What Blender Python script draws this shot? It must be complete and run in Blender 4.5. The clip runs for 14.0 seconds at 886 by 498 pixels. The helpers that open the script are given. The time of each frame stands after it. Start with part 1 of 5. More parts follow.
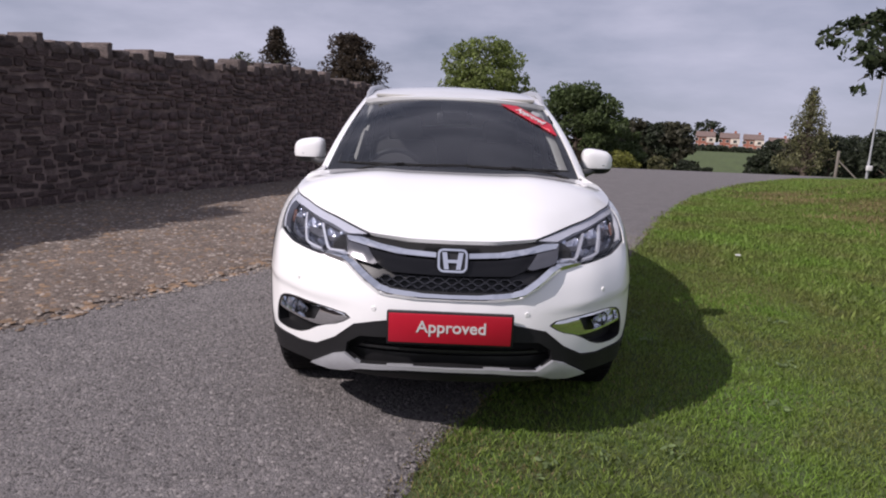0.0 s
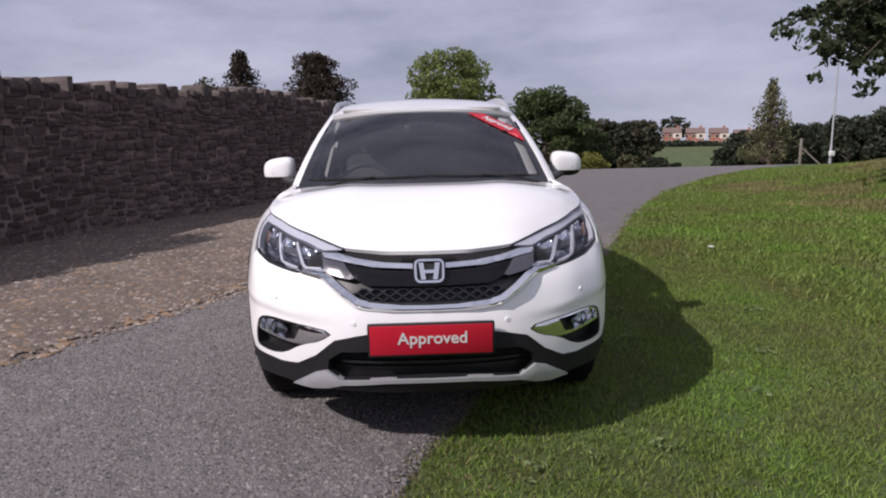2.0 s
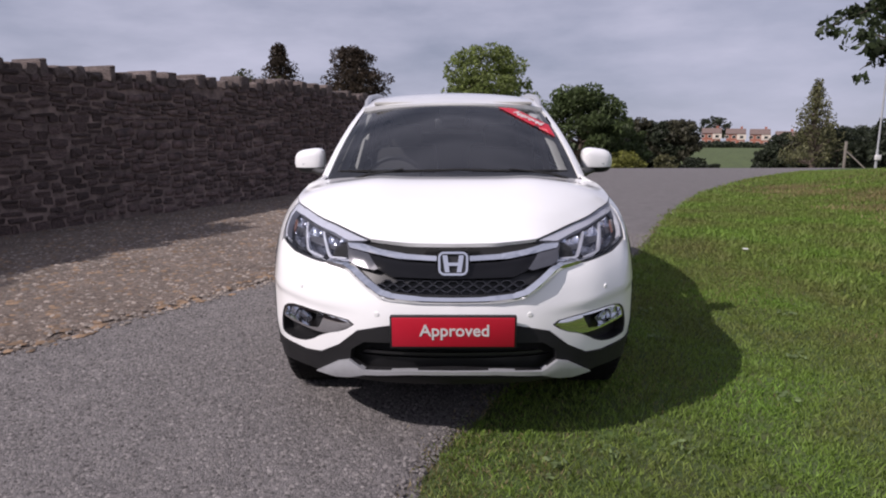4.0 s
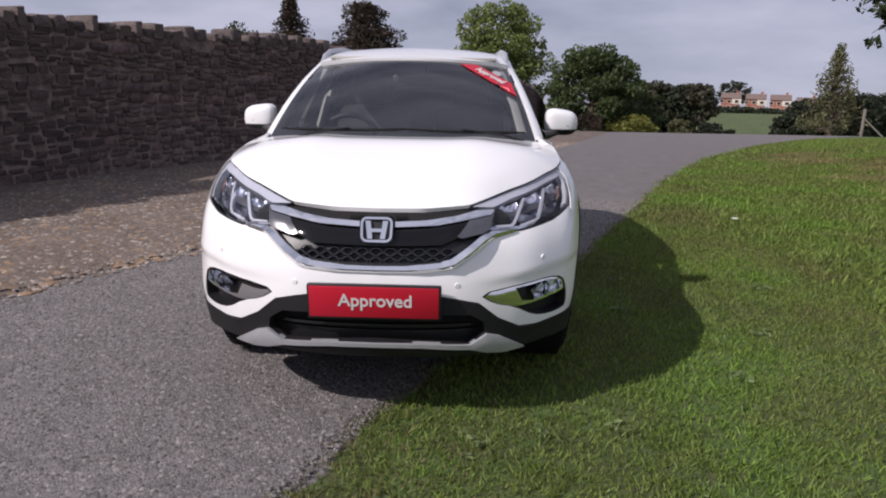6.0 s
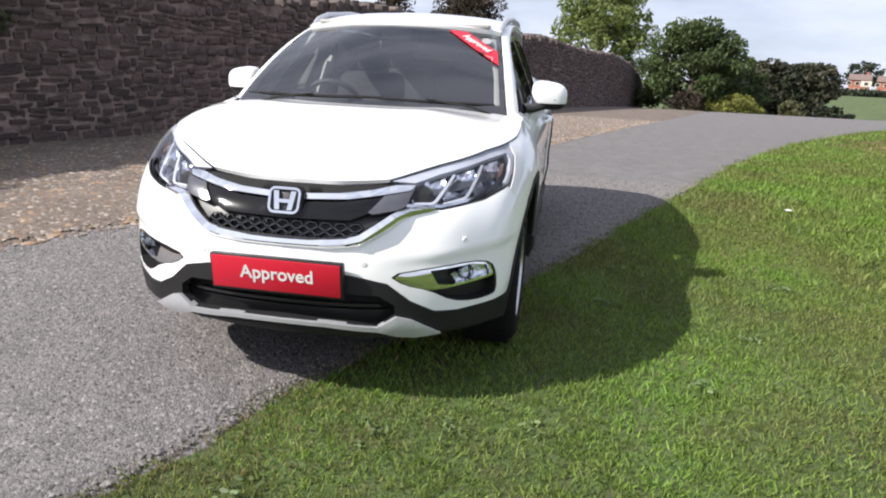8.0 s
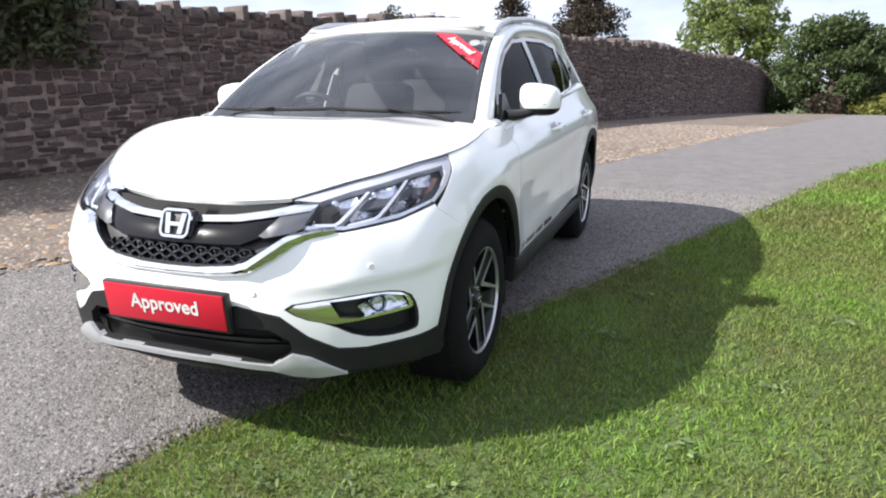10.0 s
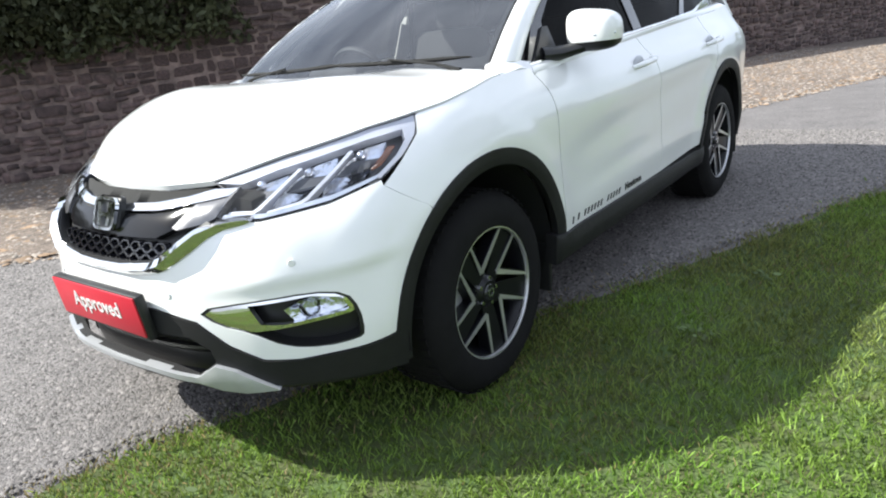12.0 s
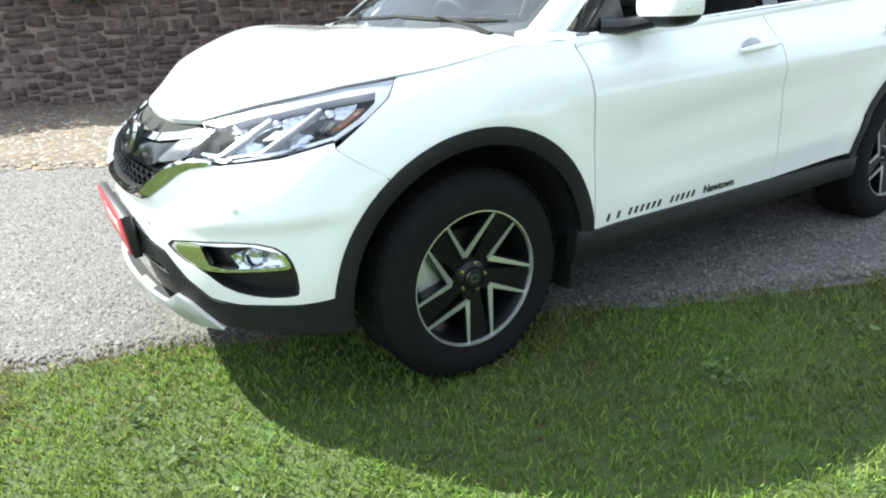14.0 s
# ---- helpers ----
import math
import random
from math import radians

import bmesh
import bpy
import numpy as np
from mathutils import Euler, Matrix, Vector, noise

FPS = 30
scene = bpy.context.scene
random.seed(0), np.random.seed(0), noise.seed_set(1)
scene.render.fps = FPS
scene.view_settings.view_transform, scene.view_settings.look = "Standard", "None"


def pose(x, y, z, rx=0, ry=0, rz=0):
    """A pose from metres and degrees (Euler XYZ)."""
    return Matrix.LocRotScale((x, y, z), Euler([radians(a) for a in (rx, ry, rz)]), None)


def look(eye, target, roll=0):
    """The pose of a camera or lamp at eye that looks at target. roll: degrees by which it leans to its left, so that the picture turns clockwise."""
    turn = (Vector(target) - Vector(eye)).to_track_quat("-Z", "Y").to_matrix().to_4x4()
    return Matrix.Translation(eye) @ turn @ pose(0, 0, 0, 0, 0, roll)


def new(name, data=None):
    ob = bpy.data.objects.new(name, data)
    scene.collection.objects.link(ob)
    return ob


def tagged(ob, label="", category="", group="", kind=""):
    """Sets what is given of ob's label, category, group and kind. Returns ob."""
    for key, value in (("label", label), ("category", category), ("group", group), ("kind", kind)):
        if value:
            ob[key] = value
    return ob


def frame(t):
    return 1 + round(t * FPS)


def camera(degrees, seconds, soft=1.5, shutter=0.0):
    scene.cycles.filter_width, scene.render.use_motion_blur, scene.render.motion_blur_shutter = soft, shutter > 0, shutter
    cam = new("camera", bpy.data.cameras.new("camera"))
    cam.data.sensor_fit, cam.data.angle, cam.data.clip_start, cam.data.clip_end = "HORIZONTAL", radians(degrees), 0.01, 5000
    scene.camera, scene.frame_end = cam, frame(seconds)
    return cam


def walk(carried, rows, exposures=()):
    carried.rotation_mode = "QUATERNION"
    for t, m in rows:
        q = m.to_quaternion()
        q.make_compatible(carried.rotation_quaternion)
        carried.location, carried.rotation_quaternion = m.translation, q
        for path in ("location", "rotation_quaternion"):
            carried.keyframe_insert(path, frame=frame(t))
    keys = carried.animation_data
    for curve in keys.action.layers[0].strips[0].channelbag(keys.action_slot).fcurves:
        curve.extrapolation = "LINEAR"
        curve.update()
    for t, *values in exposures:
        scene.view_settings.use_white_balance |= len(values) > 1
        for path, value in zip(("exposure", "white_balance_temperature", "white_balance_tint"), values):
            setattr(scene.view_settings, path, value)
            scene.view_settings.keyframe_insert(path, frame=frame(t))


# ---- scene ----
cam = camera(66.4, 14.0, soft=2.0)
PATH = [
    (0, (-0.046, -3.635, 1.471), (-0.044, -1.678, 1.059), 2.4),
    (0.5, (-0.034, -3.634, 1.473), (-0.009, -1.678, 1.054), 1.0),
    (1, (-0.031, -3.634, 1.475), (0.015, -1.68, 1.051), 2.2),
    (1.5, (-0.029, -3.635, 1.473), (0.049, -1.677, 1.077), 0.4),
    (2, (-0.036, -3.641, 1.465), (0.031, -1.678, 1.087), -1.2),
    (2.5, (-0.038, -3.648, 1.459), (-0.014, -1.685, 1.08), -1.0),
    (5, (0.122, -3.643, 1.441), (0.084, -1.682, 1.048), -0.3),
    (5.5, (0.247, -3.539, 1.41), (0.202, -1.579, 1.01), -0.5),
    (6, (0.352, -3.455, 1.437), (0.29, -1.519, 0.936), 0.9),
    (6.5, (0.55, -3.426, 1.442), (0.332, -1.53, 0.842), -0.1),
    (7, (0.772, -3.404, 1.421), (0.479, -1.518, 0.825), 3.8),
    (7.5, (0.9, -3.344, 1.43), (0.603, -1.464, 0.814), 0.3),
    (8, (1.04, -3.206, 1.432), (0.712, -1.322, 0.847), 2.3),
    (10.5, (1.821, -2.436, 1.352), (1.016, -0.685, 0.82), -2.8),
    (11, (1.921, -2.182, 1.332), (0.973, -0.501, 0.808), -5.0),
    (11.5, (2.051, -1.945, 1.317), (0.931, -0.375, 0.789), -7.8),
    (12, (2.125, -1.778, 1.274), (0.924, -0.312, 0.634), -7.3),
    (12.5, (2.207, -1.506, 1.24), (0.829, -0.221, 0.57), -8.8),
    (13, (2.261, -1.396, 1.212), (0.837, -0.212, 0.459), -7.7),
    (13.5, (2.424, -1.254, 1.243), (0.924, -0.19, 0.455), -4.0),
    (14, (2.525, -1.142, 1.251), (0.938, -0.163, 0.527), -3.1),
]
EXPOSURES = [(0.0, -0.24, 6300, 22), (5.5, -0.25, 6300, 22), (6.5, -0.20, 6300, 18), (7.5, 0.40, 6350, 13), (10.5, 1.0, 6280, 10), (12.0, 1.14, 6250, 6), (14.0, 1.58, 6230, -2)]
walk(cam, [(t, look(eye, target, roll)) for t, eye, target, roll in PATH], EXPOSURES)

# ---- light ----
SUN_WAY = Vector((-0.97, -0.57, 1.0)).normalized()
world = bpy.data.worlds.new("sky")
scene.world = world
world.use_nodes = True
wn, wl = world.node_tree.nodes, world.node_tree.links
wn.clear()
w_out = wn.new("ShaderNodeOutputWorld")
w_bg = wn.new("ShaderNodeBackground")
w_sky = wn.new("ShaderNodeTexSky")
w_sky.sky_type = "NISHITA"
w_sky.sun_disc = False
w_sky.sun_elevation = math.asin(SUN_WAY.z)
w_sky.sun_rotation = math.atan2(SUN_WAY.x, SUN_WAY.y)
w_sky.air_density = 1.0
w_sky.dust_density = 2.0
w_co = wn.new("ShaderNodeTexCoord")
w_map = wn.new("ShaderNodeMapping")
w_map.inputs["Rotation"].default_value = (radians(6.0), 0, 0)
wl.new(w_co.outputs["Generated"], w_map.inputs["Vector"])
wl.new(w_map.outputs["Vector"], w_sky.inputs["Vector"])
# thin cloud over the whole sky
w_map2 = wn.new("ShaderNodeMapping")
w_map2.inputs["Scale"].default_value = (1.6, 1.6, 5.5)
wl.new(w_co.outputs["Generated"], w_map2.inputs["Vector"])
w_noise = wn.new("ShaderNodeTexNoise")
w_noise.inputs["Scale"].default_value = 1.5
w_noise.inputs["Detail"].default_value = 6
w_noise.inputs["Roughness"].default_value = 0.55
wl.new(w_map2.outputs["Vector"], w_noise.inputs["Vector"])
w_ramp = wn.new("ShaderNodeValToRGB")
w_ramp.color_ramp.elements[0].position = 0.22
w_ramp.color_ramp.elements[1].position = 0.68
wl.new(w_noise.outputs["Fac"], w_ramp.inputs["Fac"])
w_mix = wn.new("ShaderNodeMix")
w_mix.data_type = "RGBA"
wl.new(w_ramp.outputs["Color"], w_mix.inputs["Factor"])
w_dim = wn.new("ShaderNodeMix")
w_dim.data_type = "RGBA"
w_dim.inputs["Factor"].default_value = 0.35
w_dim.inputs["B"].default_value = (4.2, 4.6, 5.6, 1)
wl.new(w_sky.outputs["Color"], w_dim.inputs["A"])
wl.new(w_dim.outputs["Result"], w_mix.inputs["A"])
w_mix.inputs["B"].default_value = (8.5, 8.9, 10.3, 1)
wl.new(w_mix.outputs["Result"], w_bg.inputs["Color"])
w_bg.inputs["Strength"].default_value = 0.077
wl.new(w_bg.outputs["Background"], w_out.inputs["Surface"])
sun = bpy.data.lights.new("sun", "SUN")
sun.energy = 5.0
sun.angle = radians(0.6)
sun.color = (1.0, 0.95, 0.87)
sun_ob = new("sun", sun)
sun_ob.matrix_world = look(SUN_WAY * 40, (0, 0, 0))


# ---- materials ----
def material(name, color, rough=0.6, metal=0.0, vary=0.0, scale=8.0, second=None, bump=0.0, bump_scale=60.0, coat=0.0, island=0.0, piece=0.0, big=0.0, spec=0.5):
    """Principled surface: colour varied by noise at two scales, by piece and by island, with fine relief."""
    m = bpy.data.materials.new(name)
    m.use_nodes = True
    n, l = m.node_tree.nodes, m.node_tree.links
    b = n["Principled BSDF"]
    b.inputs["Roughness"].default_value = rough
    b.inputs["Metallic"].default_value = metal
    b.inputs["Coat Weight"].default_value = coat
    b.inputs["Coat Roughness"].default_value = 0.04
    b.inputs["Specular IOR Level"].default_value = spec
    b.inputs["Base Color"].default_value = (*color, 1)
    co = n.new("ShaderNodeTexCoord")
    where = co.outputs["Object"]
    if vary or big or second:
        a = n.new("ShaderNodeTexNoise")
        a.inputs["Scale"].default_value = scale
        a.inputs["Detail"].default_value = 5
        a.inputs["Roughness"].default_value = 0.6
        l.new(where, a.inputs["Vector"])
        ramp = n.new("ShaderNodeValToRGB")
        ramp.color_ramp.elements[0].position, ramp.color_ramp.elements[1].position = 0.32, 0.68
        s = second or tuple(c * (1 - vary) for c in color)
        ramp.color_ramp.elements[0].color = (*s, 1)
        ramp.color_ramp.elements[1].color = (*(min(1, c * (1 + vary)) for c in color), 1)
        l.new(a.outputs["Fac"], ramp.inputs["Fac"])
        col = ramp.outputs["Color"]
        if big:
            a2 = n.new("ShaderNodeTexNoise")
            a2.inputs["Scale"].default_value = scale * 0.09
            a2.inputs["Detail"].default_value = 3
            l.new(where, a2.inputs["Vector"])
            mr = n.new("ShaderNodeMapRange")
            mr.inputs["From Min"].default_value, mr.inputs["From Max"].default_value = 0.3, 0.7
            mr.inputs["To Min"].default_value, mr.inputs["To Max"].default_value = 1 - big, 1 + big
            l.new(a2.outputs["Fac"], mr.inputs["Value"])
            mu = n.new("ShaderNodeMix")
            mu.data_type, mu.blend_type = "RGBA", "MULTIPLY"
            mu.inputs["Factor"].default_value = 1
            l.new(col, mu.inputs["A"])
            l.new(mr.outputs["Result"], mu.inputs["B"])
            col = mu.outputs["Result"]
        l.new(col, b.inputs["Base Color"])
    else:
        col = None
    if island or piece:
        src = n.new("ShaderNodeNewGeometry").outputs["Random Per Island"] if island else n.new("ShaderNodeObjectInfo").outputs["Random"]
        k = island or piece
        mr = n.new("ShaderNodeMapRange")
        mr.inputs["To Min"].default_value, mr.inputs["To Max"].default_value = 1 - k, 1 + k
        l.new(src, mr.inputs["Value"])
        mu = n.new("ShaderNodeMix")
        mu.data_type, mu.blend_type = "RGBA", "MULTIPLY"
        mu.inputs["Factor"].default_value = 1
        mu.inputs["A"].default_value = (*color, 1)
        if col:
            l.new(col, mu.inputs["A"])
        l.new(mr.outputs["Result"], mu.inputs["B"])
        l.new(mu.outputs["Result"], b.inputs["Base Color"])
    if bump:
        f = n.new("ShaderNodeTexNoise")
        f.inputs["Scale"].default_value = bump_scale
        f.inputs["Detail"].default_value = 4
        l.new(where, f.inputs["Vector"])
        bp = n.new("ShaderNodeBump")
        bp.inputs["Strength"].default_value = bump
        bp.inputs["Distance"].default_value = 0.02
        l.new(f.outputs["Fac"], bp.inputs["Height"])
        l.new(bp.outputs["Normal"], b.inputs["Normal"])
    return m


def glass_material(name, tint, gloss=0.9, ior=1.5):
    """Thin pane: tinted see-through with a mirror gloss by Fresnel."""
    m = bpy.data.materials.new(name)
    m.use_nodes = True
    n, l = m.node_tree.nodes, m.node_tree.links
    n.clear()
    out = n.new("ShaderNodeOutputMaterial")
    t = n.new("ShaderNodeBsdfTransparent")
    t.inputs["Color"].default_value = (*tint, 1)
    g = n.new("ShaderNodeBsdfGlossy")
    g.inputs["Roughness"].default_value = 0.02
    g.inputs["Color"].default_value = (gloss, gloss, gloss, 1)
    f = n.new("ShaderNodeFresnel")
    f.inputs["IOR"].default_value = ior
    mx = n.new("ShaderNodeMixShader")
    l.new(f.outputs["Fac"], mx.inputs["Fac"])
    l.new(t.outputs["BSDF"], mx.inputs[1])
    l.new(g.outputs["BSDF"], mx.inputs[2])
    l.new(mx.outputs["Shader"], out.inputs["Surface"])
    return m


def leaf_material(name, color, vary=0.45, second=None):
    """Leaves: diffuse with some light passing through, varied leaf by leaf."""
    m = material(name, color, 0.55, vary=0.3, scale=0.9, second=second, island=vary, spec=0.3)
    n, l = m.node_tree.nodes, m.node_tree.links
    b = n["Principled BSDF"]
    col = b.inputs["Base Color"].links[0].from_socket
    tr = n.new("ShaderNodeBsdfTranslucent")
    l.new(col, tr.inputs["Color"])
    mx = n.new("ShaderNodeMixShader")
    mx.inputs["Fac"].default_value = 0.42
    l.new(b.outputs["BSDF"], mx.inputs[1])
    l.new(tr.outputs["BSDF"], mx.inputs[2])
    l.new(mx.outputs["Shader"], n["Material Output"].inputs["Surface"])
    return m


M_PAINT = material("white_paint", (0.84, 0.84, 0.83), 0.30, coat=1.0, vary=0.012, scale=3)
M_CLAD = material("grey_plastic", (0.013, 0.0128, 0.0138), 0.55, vary=0.12, scale=20, bump=0.12, bump_scale=700, spec=0.3)
M_BLACK = material("black_plastic", (0.012, 0.012, 0.013), 0.42, vary=0.15, scale=30)
M_GLOSS = material("gloss_black", (0.014, 0.014, 0.017), 0.12, coat=0.6, vary=0.05)
M_GRILLE = material("grille_black", (0.006, 0.006, 0.007), 0.10, vary=0.05, spec=0.30)
# near-black: stands in for shade inside hollows, also matt black for wipers and slat
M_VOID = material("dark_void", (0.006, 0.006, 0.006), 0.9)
M_CHROME = material("chrome", (0.86, 0.87, 0.88), 0.05, 1.0, vary=0.02)
M_SATIN = material("satin_silver", (0.50, 0.51, 0.53), 0.32, 0.5, vary=0.05, scale=20)
M_DARKMETAL = material("smoked_metal", (0.16, 0.16, 0.17), 0.25, 0.8, vary=0.05, scale=20)
M_MACHINED = material("machined_alloy", (0.62, 0.62, 0.63), 0.30, 0.8, vary=0.05, scale=40)
M_WHEEL = material("wheel_black", (0.006, 0.006, 0.008), 0.28, vary=0.05, spec=0.3)
M_RUBBER = material("tyre_rubber", (0.009, 0.0086, 0.009), 0.85, vary=0.2, scale=12, bump=0.15, bump_scale=260, spec=0.15)
M_RED = material("red_vinyl", (0.48, 0.010, 0.028), 0.35, vary=0.04, scale=10)
M_LETTER = material("white_print", (0.64, 0.63, 0.62), 0.4, vary=0.02)
M_INK = material("black_print", (0.02, 0.02, 0.022), 0.4, vary=0.02)
M_GLASS = glass_material("windscreen_glass", (0.54, 0.58, 0.61), 0.95, 2.02)
M_SIDEGLASS = glass_material("side_glass", (0.13, 0.14, 0.145), 0.28, 1.2)
M_LENS = glass_material("lamp_lens", (0.95, 0.96, 0.98), 0.7)
M_LAMPIN = material("lamp_housing", (0.075, 0.078, 0.090), 0.35, 0.3, vary=0.1, scale=20)
M_REFLECT = material("lamp_reflector", (0.66, 0.69, 0.77), 0.16, 1.0, vary=0.06, scale=30, bump=0.35, bump_scale=38)
M_DRL = material("lamp_light_guide", (0.58, 0.60, 0.67), 0.25, 0.3, vary=0.04)
M_AMBER = material("amber_lens", (0.16, 0.07, 0.045), 0.2, vary=0.1)
M_CLOTH = material("seat_cloth", (0.045, 0.043, 0.042), 0.9, vary=0.2, scale=60, bump=0.1, bump_scale=400)
M_TRIM = material("pale_trim", (0.42, 0.41, 0.38), 0.7, vary=0.05, scale=20)
M_DASH = material("dash_plastic", (0.022, 0.022, 0.023), 0.6, vary=0.1, scale=40)
M_DISC = material("brake_disc", (0.16, 0.155, 0.15), 0.4, 1.0, vary=0.15, scale=40)

M_ROAD = material("asphalt", (0.142, 0.131, 0.128), 0.85, vary=0.42, scale=52, second=(0.085, 0.079, 0.077), bump=0.7, bump_scale=110, big=0.14)
M_VERGE = material("gravel_soil", (0.145, 0.115, 0.094), 0.95, vary=0.35, scale=22, second=(0.078, 0.060, 0.048), bump=0.8, bump_scale=60, big=0.2)
M_CHIP = material("chippings", (0.150, 0.138, 0.132), 0.85, vary=0.2, scale=40, island=0.65)
M_PEBBLE = material("pebbles", (0.225, 0.192, 0.163), 0.85, vary=0.2, scale=40, island=0.55)
M_LITTER = material("dry_leaves", (0.19, 0.125, 0.075), 0.8, vary=0.2, scale=40, island=0.5)
M_TURF = material("turf", (0.046, 0.080, 0.019), 0.95, vary=0.35, scale=9, second=(0.066, 0.072, 0.025), bump=0.8, bump_scale=70, big=0.3)
M_BLADE = leaf_material("grass_blades", (0.130, 0.222, 0.034), 0.55, (0.178, 0.186, 0.060))
M_STRAW = leaf_material("dry_grass", (0.26, 0.21, 0.10), 0.35)
M_CLOVER = leaf_material("clover", (0.17, 0.23, 0.095), 0.35)
M_STONE = material("wall_stone", (0.096, 0.066, 0.061), 0.9, vary=0.45, scale=9, second=(0.050, 0.037, 0.036), bump=0.8, bump_scale=26, piece=0.38)
M_STONES = material("wall_stone_joined", (0.096, 0.066, 0.061), 0.9, vary=0.45, scale=9, second=(0.050, 0.037, 0.036), bump=0.8, bump_scale=26, island=0.38)
M_MORTAR = material("lime_mortar", (0.185, 0.140, 0.124), 0.95, vary=0.45, scale=5, second=(0.070, 0.054, 0.050), bump=0.7, bump_scale=50, big=0.2)
M_COPING = material("coping_stone", (0.125, 0.098, 0.089), 0.9, vary=0.4, scale=9, second=(0.07, 0.056, 0.052), bump=0.7, bump_scale=30, piece=0.3)
M_BARK = material("bark", (0.085, 0.065, 0.050), 0.95, vary=0.35, scale=14, bump=0.8, bump_scale=30)
M_LEAF_MID = leaf_material("leaves_green", (0.165, 0.205, 0.062))
M_LEAF_DARK = leaf_material("leaves_dark", (0.075, 0.105, 0.038))
# green darkened so the overhanging crown looks backlit and shaded
M_LEAF_SHADE = leaf_material("leaves_shade_toned", (0.045, 0.062, 0.028))
M_LEAF_DULL = leaf_material("leaves_dull", (0.066, 0.064, 0.040))
M_LEAF_FAR = leaf_material("leaves_far", (0.045, 0.056, 0.034))
M_LEAF_RED = leaf_material("leaves_copper", (0.060, 0.045, 0.032))
M_LEAF_PALE = leaf_material("leaves_pale", (0.135, 0.135, 0.065))
M_LEAF_GOLD = leaf_material("leaves_yellow", (0.20, 0.21, 0.05))
M_IVY = leaf_material("ivy_leaves", (0.070, 0.078, 0.040), 0.5)
M_BRICK = material("red_brick", (0.33, 0.125, 0.085), 0.85, vary=0.2, scale=3)
M_RENDERWALL = material("pale_render", (0.62, 0.55, 0.48), 0.8, vary=0.1, scale=1)
M_ROOF = material("roof_tile", (0.16, 0.115, 0.10), 0.85, vary=0.2, scale=2)
M_WINDOW = material("dark_pane", (0.03, 0.035, 0.04), 0.1)
M_POLE = material("galvanised_steel", (0.42, 0.43, 0.44), 0.5, 0.5, vary=0.1, scale=5)
M_POST = material("weathered_post", (0.20, 0.18, 0.15), 0.9, vary=0.2, scale=10)


# ---- mesh helpers ----
def smooth(a, b, x):
    t = np.clip((np.asarray(x, float) - a) / (b - a), 0, 1)
    return t * t * (3 - 2 * t)


def link_mesh(name, verts, faces, mats, parent=None, label="", soft=35.0, index=None):
    me = bpy.data.meshes.new(name)
    me.from_pydata([tuple(float(c) for c in v) for v in verts], [], [tuple(int(i) for i in f) for f in faces])
    for m in (mats if isinstance(mats, (list, tuple)) else [mats]):
        me.materials.append(m)
    if index is not None:
        me.polygons.foreach_set("material_index", index)
    if soft:
        me.polygons.foreach_set("use_smooth", [True] * len(me.polygons))
        me.set_sharp_from_angle(angle=radians(soft))
    me.update()
    ob = new(name, me)
    if parent:
        ob.parent = parent
    if label:
        tagged(ob, label)
    return ob


def big_mesh(name, co, tris, mat, soft=False):
    """Many loose triangles or quads at once, from arrays."""
    me = bpy.data.meshes.new(name)
    co, tris = np.asarray(co, np.float32), np.asarray(tris, np.int32)
    k = tris.shape[1]
    me.vertices.add(len(co))
    me.vertices.foreach_set("co", co.ravel())
    me.loops.add(tris.size)
    me.loops.foreach_set("vertex_index", tris.ravel())
    me.polygons.add(len(tris))
    me.polygons.foreach_set("loop_start", np.arange(0, tris.size, k, dtype=np.int32))
    if soft:
        me.polygons.foreach_set("use_smooth", np.ones(len(tris), bool))
    me.update(calc_edges=True)
    me.materials.append(mat)
    return new(name, me)


def part(name, bm, mat, parent, label="", soft=35.0):
    """Links a bmesh as one mesh under a thing or a part."""
    bmesh.ops.recalc_face_normals(bm, faces=bm.faces)
    me = bpy.data.meshes.new(name)
    bm.to_mesh(me)
    bm.free()
    me.materials.append(mat)
    if soft:
        me.polygons.foreach_set("use_smooth", [True] * len(me.polygons))
        me.set_sharp_from_angle(angle=radians(soft))
    ob = new(name, me)
    ob.parent = parent
    if label:
        tagged(ob, label)
    return ob


def box_bm(size, at=(0, 0, 0), turn=(0, 0, 0), bevel=0.0, bm=None, segments=2):
    own = bmesh.new()
    bmesh.ops.create_cube(own, size=1, matrix=Matrix.Diagonal((*size, 1)))
    if bevel:
        bmesh.ops.bevel(own, geom=own.edges[:], offset=bevel, segments=segments, affect="EDGES", profile=0.5)
    bmesh.ops.transform(own, matrix=pose(*at, *turn), verts=own.verts)
    return join_bm(bm, own)


def join_bm(bm, own):
    if bm is None:
        return own
    me = bpy.data.meshes.new("tmp")
    own.to_mesh(me)
    own.free()
    bm.from_mesh(me)
    bpy.data.meshes.remove(me)
    return bm


def lathe(profile, steps=48, axis="X"):
    """Turns (radius, along) points round an axis."""
    bm = bmesh.new()
    rings = []
    for k in range(steps):
        a = 2 * math.pi * k / steps
        ring = []
        for r, h in profile:
            c, s = r * math.cos(a), r * math.sin(a)
            ring.append(bm.verts.new((h, c, s) if axis == "X" else (c, s, h)))
        rings.append(ring)
    for k in range(steps):
        a, b = rings[k], rings[(k + 1) % steps]
        for i in range(len(profile) - 1):
            bm.faces.new((a[i], a[i + 1], b[i + 1], b[i]))
    bmesh.ops.remove_doubles(bm, verts=bm.verts, dist=1e-5)
    return bm


